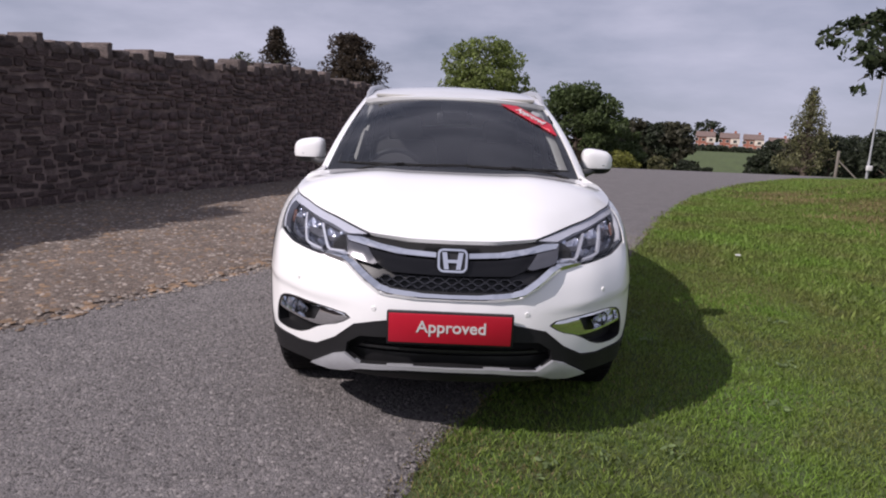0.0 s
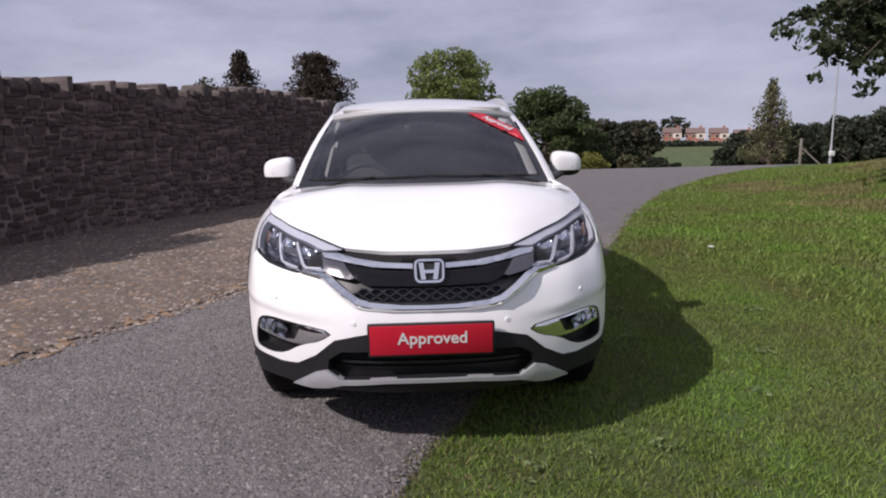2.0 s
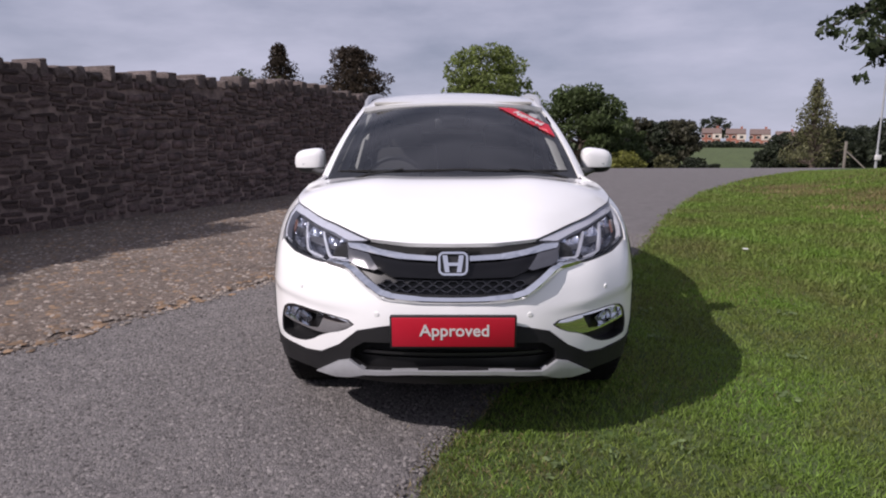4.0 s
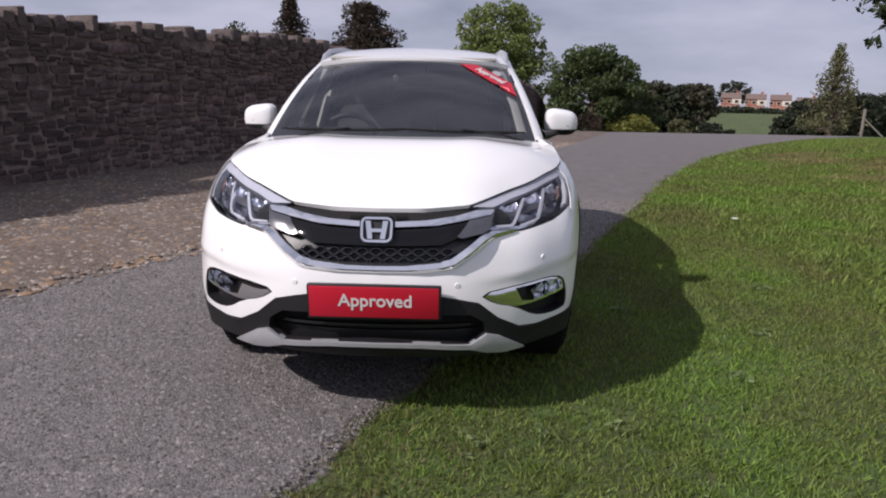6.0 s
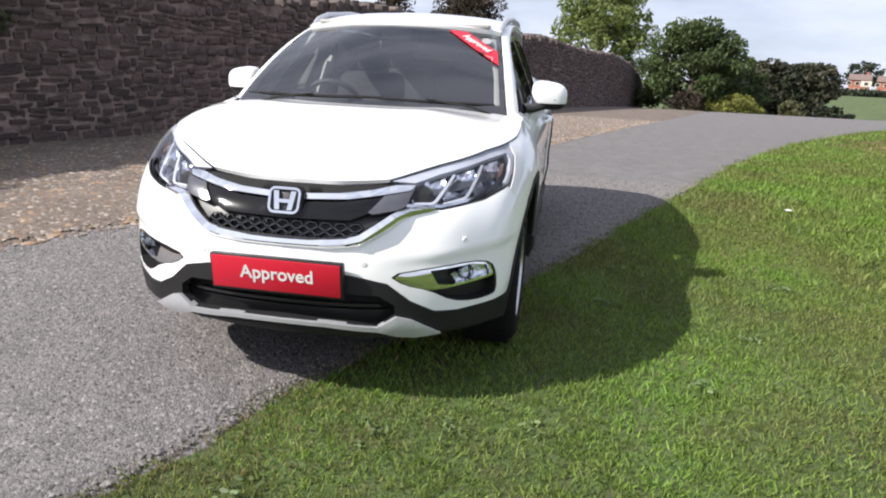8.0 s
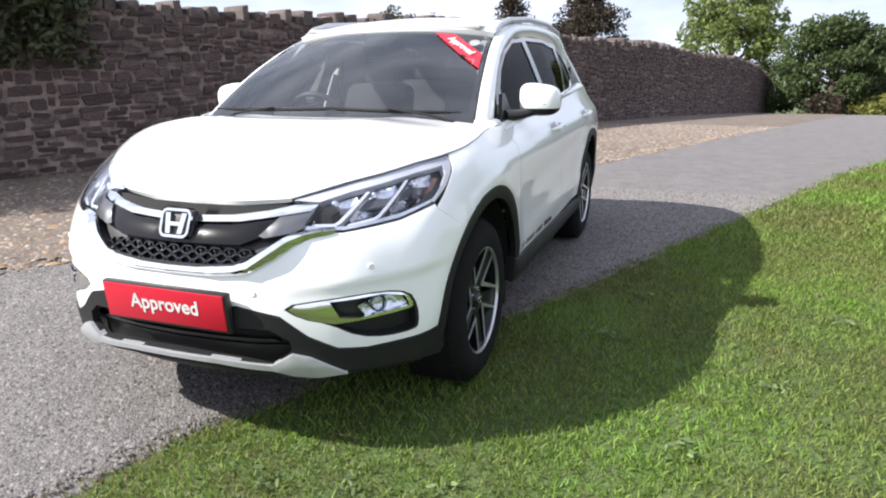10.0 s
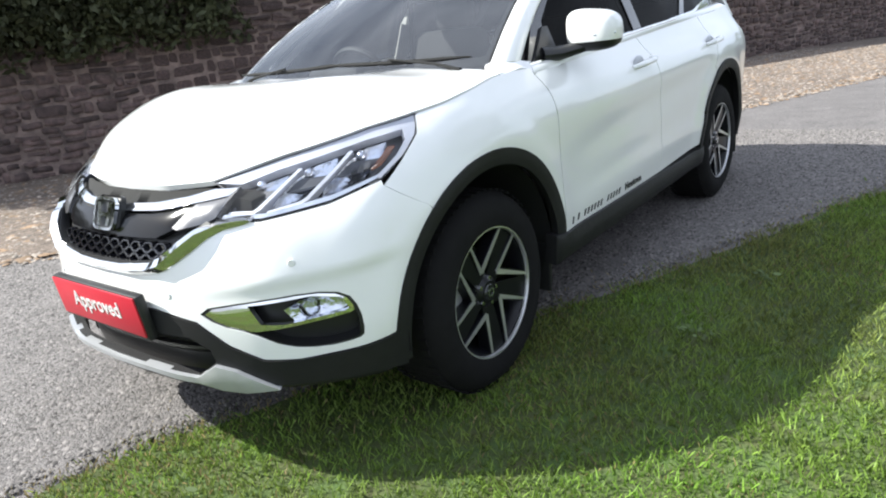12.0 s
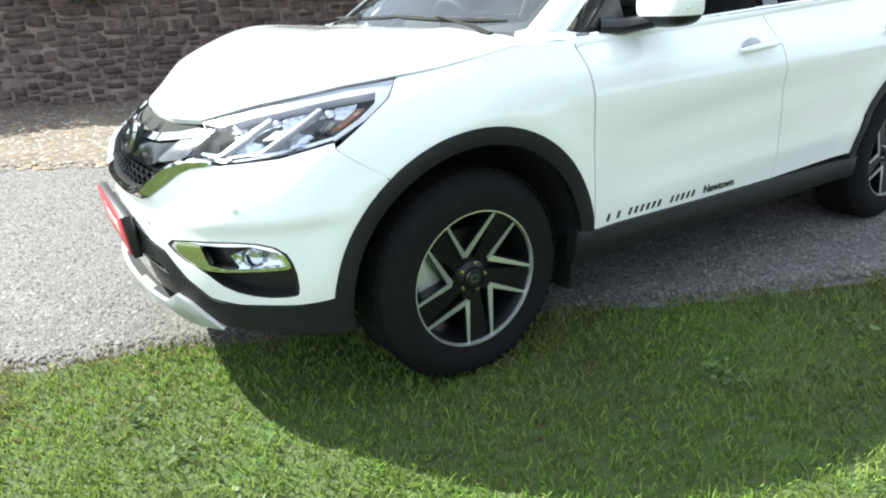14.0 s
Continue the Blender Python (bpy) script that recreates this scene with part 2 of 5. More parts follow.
def tube_bm(points, radii, sides=8, bm=None, flat=1.0):
    """A tube through points; caps closed."""
    own = bmesh.new()
    pts = [Vector(p) for p in points]
    rings = []
    for i, p in enumerate(pts):
        d = (pts[min(i + 1, len(pts) - 1)] - pts[max(i - 1, 0)]).normalized()
        up = Vector((0, 0, 1)) if abs(d.z) < 0.9 else Vector((1, 0, 0))
        u = d.cross(up).normalized()
        v = u.cross(d)
        r = radii[i] if isinstance(radii, (list, tuple)) else radii
        rings.append([own.verts.new(p + u * r * math.cos(2 * math.pi * k / sides) + v * r * flat * math.sin(2 * math.pi * k / sides)) for k in range(sides)])
    for a, b in zip(rings[:-1], rings[1:]):
        for k in range(sides):
            own.faces.new((a[k], a[(k + 1) % sides], b[(k + 1) % sides], b[k]))
    own.faces.new(rings[0][::-1])
    own.faces.new(rings[-1])
    return join_bm(bm, own)


def inside(poly, x, y):
    """Which points lie inside a polygon."""
    c = np.zeros(len(x), bool)
    n = len(poly)
    for i in range(n):
        (x0, y0), (x1, y1) = poly[i], poly[(i + 1) % n]
        if y0 == y1:
            continue
        c ^= ((y0 > y) != (y1 > y)) & (x < (x1 - x0) * (y - y0) / (y1 - y0) + x0)
    return c


def dense_poly(poly, step, rounds=0):
    for _ in range(rounds):
        out = []
        for (a, b), (c, d) in zip(poly, poly[1:] + poly[:1]):
            out += [(0.75 * a + 0.25 * c, 0.75 * b + 0.25 * d), (0.25 * a + 0.75 * c, 0.25 * b + 0.75 * d)]
        poly = out
    out = []
    for (a, b), (c, d) in zip(poly, poly[1:] + poly[:1]):
        n = max(1, math.ceil(math.hypot(c - a, d - b) / step))
        out += [(a + (c - a) * k / n, b + (d - b) * k / n) for k in range(n)]
    return out


def edge_distance(poly, x, y):
    best = np.full(len(x), 9.0)
    for (a, b), (c, d) in zip(poly, poly[1:] + poly[:1]):
        ux, uy = c - a, d - b
        q = ux * ux + uy * uy + 1e-12
        t = np.clip(((x - a) * ux + (y - b) * uy) / q, 0, 1)
        best = np.minimum(best, np.hypot(x - a - t * ux, y - b - t * uy))
    return best


def fill(poly, holes, step):
    """Triangles inside a flat polygon with holes."""
    from mathutils.geometry import delaunay_2d_cdt
    pts, edges = [], []
    for ring in [poly] + holes:
        k = len(pts)
        pts += ring
        edges += [(k + i, k + (i + 1) % len(ring)) for i in range(len(ring))]
    xs, ys = [p[0] for p in poly], [p[1] for p in poly]
    gx, gy = np.meshgrid(np.arange(min(xs) + step / 2, max(xs), step), np.arange(min(ys) + step / 2, max(ys), step))
    gx, gy = gx.ravel(), gy.ravel()
    ok = inside(poly, gx, gy) & (edge_distance(poly, gx, gy) > step * 0.45)
    for h in holes:
        ok &= ~inside(h, gx, gy) & (edge_distance(h, gx, gy) > step * 0.45)
    pts = pts + list(zip(gx[ok], gy[ok]))
    v, _, f, _, _, _ = delaunay_2d_cdt([Vector((float(a), float(b))) for a, b in pts], edges, [], 0, 1e-5)
    v = np.array([(p.x, p.y) for p in v])
    f = np.array([t for t in f if len(t) == 3])
    c = v[f].mean(1)
    ok = inside(poly, c[:, 0], c[:, 1])
    for h in holes:
        ok &= ~inside(h, c[:, 0], c[:, 1])
    return v, f[ok]


CENTRE = np.array((0.0, 1.3, 0.75))


def panel(name, poly, surf, mat, parent, label="", off=0.0, thick=0.012, holes=(), step=0.035, rounds=0, flip=False, puff=0.0):
    """A sheet of some thickness on a surface, cut to a polygon in the surface's two measures."""
    poly = dense_poly(list(poly), step, rounds)
    holes = [dense_poly(list(h), step, rounds) for h in holes]
    v, f = fill(poly, holes, step)
    a, b = v[:, 0], v[:, 1]
    p = np.stack(surf(a, b), 1)
    e = 0.004
    du = np.stack(surf(a + e, b), 1) - np.stack(surf(a - e, b), 1)
    dv = np.stack(surf(a, b + e), 1) - np.stack(surf(a, b - e), 1)
    nrm = np.cross(du, dv)
    nrm /= np.linalg.norm(nrm, axis=1)[:, None] + 1e-12
    nrm[((p - CENTRE) * nrm).sum(1) < 0] *= -1
    if puff:
        o = np.minimum(edge_distance(poly, a, b) / 0.03, 1)
        p = p + nrm * (puff * (1 - (1 - o) ** 2))[:, None]
    front, back = p + nrm * off, p + nrm * (off - thick)
    n = len(v)
    g = np.cross(front[f[:, 1]] - front[f[:, 0]], front[f[:, 2]] - front[f[:, 0]])
    wrong = (g * nrm[f[:, 0]]).sum(1) < 0
    f[wrong] = f[wrong][:, ::-1]
    count = {}
    for t in f:
        for i in range(3):
            k = (t[i], t[(i + 1) % 3])
            count[k] = 1
    rim = [k for k in count if (k[1], k[0]) not in count]
    if not thick:
        rim = []
    faces = [tuple(t) for t in f] + [] if not thick else [tuple(t) for t in f] + [tuple(n + i for i in t[::-1]) for t in f] + [(j, i, n + i, n + j) for i, j in rim]
    verts = np.concatenate([front, back]) if thick else front
    if flip:
        verts = verts * np.array((-1, 1, 1))
        faces = [t[::-1] for t in faces]
    return link_mesh(name, verts, faces, mat, parent, label)


def both(name, poly, surf, mat, parent, label="", **k):
    return [panel(name, poly, surf, mat, parent, label, flip=s, **k) for s in (False, True)]


def mirrored(half):
    """A half outline from the middle outwards and back, made whole."""
    return list(half) + [(-a, b) for a, b in reversed(half) if a > 1e-6]


# ---- ground ----
def ground_z(x, y):
    """Height of the land: level round the car, falling away past the crest, with a low bank beside the drive."""
    x, y = np.asarray(x, float), np.asarray(y, float)
    yy = np.maximum(y, 0)
    near = -0.0095 * yy - 0.001 * yy ** 2
    far = np.interp(y, [34, 70, 110, 180, 250, 330, 600, 2500], [-1.48, -5.6, -8.3, -7.9, -10.0, -11.6, -24, -110])
    z = np.where(y < 34, near, far)
    bank = 0.50 * np.exp(-((x - 11.0) / 4.6) ** 2 - ((y - 11.5) / 5.5) ** 2) + 0.22 * smooth(7, 16, x) * (1 - smooth(22, 45, y))
    return z + bank * smooth(0.8, 6.0, x - np.maximum(right_edge(y), 0.5))


RIGHT = ([-60, -20, -8, -1.71, -1.24, -0.8, 0.49, 1.16, 1.83, 3.6, 4.5, 7.2, 11.3, 16.5, 25, 34, 60],
         [-40, -12, -4.0, -0.35, -0.11, 0.05, 0.69, 1.03, 1.29, 2.05, 2.42, 3.55, 5.55, 8.8, 15.2, 22.0, 42.0])
LEFT = ([-60, -20, -8, -1.33, -0.57, 0.3, 1.2, 2.2, 6.8, 8.3, 13.5, 18, 24, 34, 60],
        [-46, -17, -8.4, -4.16, -3.62, -2.75, -2.27, -1.68, 0.22, 0.78, 2.55, 4.1, 5.8, 8.0, 14.0])


def right_edge(y):
    return np.interp(y, *RIGHT)


def left_edge(y):
    return np.interp(y, *LEFT)


def wall_x(y):
    return -7.789 + 0.4514 * y - 0.0031 * np.asarray(y, float) ** 2


def strip(name, xa, xb, ys, cols, lift, mat, rag=0.0, label=""):
    """A sheet over the land between two lines that run along the drive, with ragged edges."""
    rng = np.random.default_rng(5)
    verts, faces = [], []
    for i, y in enumerate(ys):
        a, b = xa(y), xb(y)
        a += rag * (noise.noise((y * 1.7, 3.1, 0)) + 0.6 * noise.noise((y * 6, 9.1, 0)))
        b += rag * (noise.noise((y * 1.7, 13.1, 0)) + 0.6 * noise.noise((y * 6, 19.1, 0)))
        for j in range(cols + 1):
            x = a + (b - a) * j / cols
            e = min(j, cols - j) / 1.0
            verts.append((x, y, float(ground_z(x, y)) + lift * min(1, e) - 0.012 * (e == 0)))
    for i in range(len(ys) - 1):
        for j in range(cols):
            k = i * (cols + 1) + j
            faces.append((k, k + 1, k + cols + 2, k + cols + 1))
    return tagged(link_mesh(name, verts, faces, mat, soft=180), label, "ground", kind="structure")


def axis(near, far, a, b):
    """Steps that are fine between a and b and widen outside."""
    out = list(np.arange(a, b, near))
    s, x = near, b
    while x < far:
        out.append(x)
        s *= 1.16
        x += s
    out.append(far)
    s, x = near, a
    while x > -far:
        s *= 1.16
        x -= s
        out.insert(0, x)
    return np.array(out)


gx, gy = axis(0.4, 2500, -8, 16), axis(0.4, 2500, -6, 40)
GX, GY = np.meshgrid(gx, gy)
GZ = ground_z(GX, GY) - 0.006
gverts = np.stack([GX.ravel(), GY.ravel(), GZ.ravel()], 1)
nx = len(gx)
gi = np.arange(len(gy) - 1)[:, None] * nx + np.arange(nx - 1)[None, :]
gfaces = np.stack([gi, gi + 1, gi + nx + 1, gi + nx], -1).reshape(-1, 4)
ground = big_mesh("ground", gverts, gfaces, M_TURF, True)
tagged(ground, "mown green lawn with dry patches rolling to far fields", "ground", kind="structure")

YS = np.concatenate([np.arange(-30, -4, 0.5), np.arange(-4, 14, 0.06), np.arange(14, 40, 0.3)])
road = strip("road", lambda y: float(left_edge(y)) - 0.1, lambda y: float(right_edge(y)), YS, 26, 0.012, M_ROAD, 0.05, "worn grey asphalt drive with crumbling grassy edge")
verge = strip("verge", lambda y: float(wall_x(y)) - 0.3, lambda y: float(left_edge(y)) + 0.05, np.concatenate([np.arange(-30, -4, 0.5), np.arange(-4, 14, 0.08), np.arange(14, 36, 0.3)]), 18, 0.022, M_VERGE, 0.07, "stony verge with gravel and dry leaf litter along a wall")


# ---- stone wall ----
def pillow(rng, rough=0.17):
    """A rough stone one unit across with eight uneven corners, its outer face (towards -y here) swollen."""
    v = []
    turn = [2 * math.pi * (k + 0.5 + (-0.30 if k % 2 else 0.30) + rng.uniform(-0.16, 0.16)) / 8 for k in range(8)]
    reach = [0.5 * (abs(math.cos(a)) ** 12 + abs(math.sin(a)) ** 12) ** (-1 / 12) * rng.uniform(1 - 0.9 * rough, 1.03) for a in turn]
    for y, k in ((0.5, 1.0), (-0.40, 1.0), (-0.5, 0.90)):
        for a, r in zip(turn, reach):
            v.append((k * r * math.cos(a), y + rng.uniform(-rough, rough) * 0.35 * (y < 0), k * r * math.sin(a)))
    v.append((rng.uniform(-0.1, 0.1), -0.5 - rng.uniform(-0.05, 0.12), rng.uniform(-0.1, 0.1)))
    f = []
    for a in (0, 8):
        for i in range(8):
            j = (i + 1) % 8
            f.append((a + i, a + j, a + 8 + j, a + 8 + i))
    for i in (0, 2, 4, 6):
        f.append((16 + i, 16 + i + 1, 16 + (i + 2) % 8, 24))
    return np.array(v), f


rng = np.random.default_rng(11)
SHAPES = [pillow(rng) for _ in range(16)]


def wall_frame(y):
    """Place on the wall's face at the ground, and its heading."""
    y0, y1 = y - 0.05, y + 0.05
    d = Vector((float(wall_x(y1) - wall_x(y0)), 0.1, 0)).normalized()
    x = float(wall_x(y))
    return Vector((x, y, float(ground_z(x, y)))), d


WALL_A, WALL_B, WALL_H = -14.0, 41.0, 2.12


def wall_height(y):
    return WALL_H + 0.05 * math.sin(y * 0.7) - 0.9 * float(smooth(34, 41, y))


wv, wf = [], []
wy = np.arange(WALL_A, WALL_B + 0.01, 0.5)
for i, y in enumerate(wy):
    p, d = wall_frame(float(y))
    nrm = Vector((-d.y, d.x, 0))
    h = wall_height(y)
    for o, z in ((0, -0.3), (0.02, h), (0.46, h), (0.5, -0.3)):
        q = p + nrm * o
        wv.append((q.x, q.y, p.z + z))
for i in range(len(wy) - 1):
    for j in range(4):
        a, b = i * 4 + j, i * 4 + (j + 1) % 4
        wf.append((a, b, b + 4, a + 4))
wf += [(3, 2, 1, 0), tuple(len(wv) - 4 + k for k in range(4))]
stone_wall = link_mesh("wall_west", wv, wf, M_MORTAR, soft=0)
tagged(stone_wall, "tall old rubble stone wall in shade with dark mortar", "stone wall", kind="structure")

# courses: length along the wall, height, place
pieces = []
z = 0.0
while z < 2.1:
    ch = rng.choice((0.06, 0.08, 0.10, 0.12, 0.15, 0.18)) * rng.uniform(0.9, 1.1)
    y = WALL_A
    while y < WALL_B - 0.3:
        ln = rng.uniform(0.09, 0.27) + 0.22 * rng.random() ** 3
        if z + ch < wall_height(y) + 0.02:
            if rng.random() < 0.35 and ch > 0.13:
                cut = rng.uniform(0.35, 0.62)
                pieces.append((y, ln, z, ch * (cut - 0.02)))
                pieces.append((y, ln, z + ch * (cut + 0.02), ch * (0.98 - cut)))
            else:
                pieces.append((y, ln * rng.uniform(0.93, 1.0), z + rng.uniform(-0.03, 0.02), ch * rng.uniform(0.80, 1.02)))
        y += ln * 0.93
    z += ch


def stone_pose(y, ln, z, ch, depth, proud):
    p, d = wall_frame(y + ln / 2)
    nrm = Vector((-d.y, d.x, 0))
    c = p + nrm * (depth / 2 - proud) + Vector((0, 0, z + ch / 2 + 0.06 * math.sin(y * 1.3) + 0.04 * math.sin(y * 3.1 + z * 2)))
    return Matrix.Translation(c) @ Matrix((d, nrm, Vector((0, 0, 1)))).transposed().to_4x4() @ pose(0, 0, 0, 0, rng.uniform(-6, 6), 0) @ Matrix.Diagonal((ln * rng.uniform(0.92, 1.04) - 0.008, depth, ch * rng.uniform(0.90, 1.06) - 0.008, 1))


# ---- trees ----
def leaf_cloud(rng, clumps, per, size, spread, flat=0.8):
    """Small leaf blades in clumps: centre and radius of each clump given."""
    co, n = [], 0
    allc = []
    for (c, r) in clumps:
        k = int(per * (r / spread) ** 2) + 6
        d = rng.normal(size=(k, 3))
        d /= np.linalg.norm(d, axis=1)[:, None]
        rad = r * rng.uniform(0.45, 1.05, (k, 1)) ** 0.6
        allc.append(np.asarray(c) + d * rad * np.array((1, 1, flat)))
    c = np.concatenate(allc)
    k = len(c)
    u = rng.normal(size=(k, 3))
    u /= np.linalg.norm(u, axis=1)[:, None]
    w = rng.normal(size=(k, 3))
    w = np.cross(u, w)
    w /= np.linalg.norm(w, axis=1)[:, None]
    s = size * rng.uniform(0.6, 1.3, (k, 1))
    quad = np.stack([c - u * s, c + w * s * 0.5, c + u * s, c - w * s * 0.5], 1).reshape(-1, 3)
    return quad, np.arange(4 * k).reshape(-1, 4)


def make_tree(name, at, height, width, kind, leaf, label, seed, size=0.12, per=60, trunk=0.0, clump_n=60):
    """Tapered trunk with limbs, and a crown of leaf clumps with gaps. kind: round, pine, spire."""
    rng = np.random.default_rng(seed)
    base = new(name)
    base.location = at
    tagged(base, label, "tree")
    r0 = trunk or height * 0.028
    bm = tube_bm([(0, 0, -0.6), (0.02 * height, 0, height * 0.3), (-0.01 * height, 0.02 * height, height * 0.6), (0, 0, height * 0.88)], [r0 * 1.3, r0, r0 * 0.6, r0 * 0.15], 9)
    clumps = []
    for k in range(clump_n):
        a = rng.uniform(0, 2 * math.pi)
        if kind == "round":
            t = rng.uniform(0.18, 0.97)
            rad = width / 2 * math.sqrt(max(0.05, 1 - ((t - 0.5) / 0.56) ** 2)) * rng.uniform(0.35, 1.0)
            r = width * rng.uniform(0.07, 0.15)
        elif kind == "high":
            t = rng.uniform(0.27, 0.97)
            rad = width / 2 * math.sqrt(max(0.05, 1 - ((t - 0.55) / 0.45) ** 2)) * rng.uniform(0.45, 1.0)
            r = width * rng.uniform(0.05, 0.10)
        elif kind == "pine":
            t = rng.uniform(0.42, 0.97)
            rad = width / 2 * (1.15 - t) / 0.7 * rng.uniform(0.15, 1.0) * (1.25 if rng.random() < 0.2 else 1)
            r = width * rng.uniform(0.06, 0.12)
        elif kind == "bush":
            t = rng.uniform(0.03, 0.95)
            rad = width / 2 * math.sqrt(max(0.05, 1 - max(0, (t - 0.35) / 0.66) ** 2)) * rng.uniform(0.4, 1.0)
            r = width * rng.uniform(0.07, 0.14)
        else:
            t = rng.uniform(0.12, 0.99)
            rad = width / 2 * (1.02 - t) * rng.uniform(0.3, 1.0)
            r = width * rng.uniform(0.05, 0.10) * (1.2 - 0.7 * t)
        c = (rad * math.cos(a), rad * math.sin(a), t * height)
        clumps.append((c, r))
        if k % 4 == 0:
            z0 = max(0.1, t - 0.18) * height
            tube_bm([(0, 0, z0), (c[0] * 0.5, c[1] * 0.5, z0 + (c[2] - z0) * 0.65), c], [r0 * 0.4, r0 * 0.25, r0 * 0.07], 5, bm)
    part("trunk", bm, M_BARK, base, "grey-brown bark")
    q, f = leaf_cloud(rng, clumps, per, size, width * 0.11, 0.55 if kind == "pine" else 0.8)
    crown = big_mesh("crown", q, f, leaf)
    crown.parent = base
    return base


def ground_at(x, y):
    return (x, y, float(ground_z(x, y)))


def at_top(x, y, top):
    """Foot on the land, and the height that reaches a level."""
    z = float(ground_z(x, y))
    return (x, y, z), top - z


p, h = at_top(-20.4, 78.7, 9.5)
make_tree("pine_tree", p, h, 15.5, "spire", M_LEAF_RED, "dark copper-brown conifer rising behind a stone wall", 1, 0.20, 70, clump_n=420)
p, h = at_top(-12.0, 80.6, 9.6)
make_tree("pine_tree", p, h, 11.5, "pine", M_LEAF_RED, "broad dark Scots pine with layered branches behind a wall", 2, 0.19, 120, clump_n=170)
p, h = at_top(3.4, 66.3, 8.2)
make_tree("broadleaf_tree", p, h, 9.4, "round", M_LEAF_MID, "sunlit light green broadleaf tree behind the wall", 3, 0.20, 110, clump_n=150)
p, h = at_top(7.4, 36.5, 3.0)
make_tree("laurel_tree", p, h, 5.2, "bush", M_LEAF_DARK, "dense dark evergreen tree at the end of the wall", 4, 0.11, 170, clump_n=130)
p, h = at_top(10.2, 38.5, 1.2)
make_tree("laurel_tree", p, h, 3.6, "bush", M_LEAF_DARK, "lower dark evergreen shrub beside a larger one", 5, 0.11, 120, clump_n=60)
p, h = at_top(9.3, 34.2, -0.75)
make_tree("garden_shrub", p, h, 2.6, "bush", M_LEAF_GOLD, "low yellow-green shrub at the road's far edge", 6, 0.08, 60, clump_n=36)
p, h = at_top(6.9, 34.0, -0.55)
make_tree("garden_shrub", p, h, 1.9, "bush", M_LEAF_RED, "low brown bramble heap by the end of the wall", 7, 0.07, 50, clump_n=30)
p, h = at_top(26.4, 46.8, 3.9)
make_tree("fir_tree", p, h, 5.8, "spire", M_LEAF_PALE, "pale green conifer with a feathery open outline", 8, 0.11, 20, clump_n=330)
p, h = at_top(29.5, 49.1, 0.5)
make_tree("broadleaf_tree", p, h, 4.4, "bush", M_LEAF_FAR, "small dull green tree beside a slim conifer", 9, 0.13, 60, clump_n=50)
for i, (x, y, t, w) in enumerate([(17.5, 74, 0.6, 8), (21.9, 78.5, 0.95, 6.5), (24.4, 77.8, 0.5, 6.5), (26.6, 77.1, 0.7, 5.6), (47.6, 95.7, -1.3, 6.0), (50.5, 94.0, -1.5, 7.0)]):
    p, h = at_top(x, y, t)
    make_tree("broadleaf_tree", p, h, w, "bush", (M_LEAF_FAR, M_LEAF_DULL)[i % 2], "dark rounded tree in a distant hedge line", 20 + i, 0.24, 70, clump_n=80)
for i, (x, y, t, w) in enumerate([(17.9, 53.4, -1.9, 2.2), (19.9, 52.9, -2.2, 2.4), (21.3, 52.5, -2.6, 2.0)]):
    p, h = at_top(x, y, t)
    make_tree("garden_shrub", p, h, w, "bush", M_LEAF_PALE if i == 0 else M_LEAF_FAR, "low dull green shrub past the road's crest", 34 + i, 0.11, 60, clump_n=40)
p, h = at_top(49.5, 105.6, -3.6)
make_tree("garden_shrub", p, h, 3.4, "bush", M_LEAF_FAR, "single dark bush standing in a far field", 38, 0.22, 60, clump_n=40)
for i, (x, y, t, w) in enumerate([(33.6, 53.1, -0.1, 5), (38, 57, -0.3, 6), (32.6, 46.9, 0.9, 4.5), (35.2, 45.7, 1.3, 5), (43.5, 58, 1.6, 7), (49, 58, 2.0, 8), (54, 62, 1.0, 8)]):
    p, h = at_top(x, y, t)
    make_tree("broadleaf_tree", p, h, w, "bush", M_LEAF_FAR, "dull green tree past the grass bank", 40 + i, 0.2, 70, clump_n=60)
for i, (x, y, t, w) in enumerate([(77, 213, -7.9, 9), (84, 211, -7.6, 8), (91, 208, -7.9, 8), (98, 204, -8.1, 8), (106, 200, -7.8, 9), (117, 305, 0.0, 15), (60, 230, -1.5, 20), (75, 260, -2.0, 20), (88, 270, -2.0, 18), (160, 300, -6, 22), (180, 300, -5, 24), (205, 300, -4, 24), (235, 300, -4, 26), (165, 220, -8, 18), (190, 215, -8, 18)]):
    p, h = at_top(x, y, t)
    make_tree("broadleaf_tree", p, h, w, "bush" if i != 5 else "high", M_LEAF_FAR, "far dark tree on the hillside", 60 + i, 0.6, 50, clump_n=60)

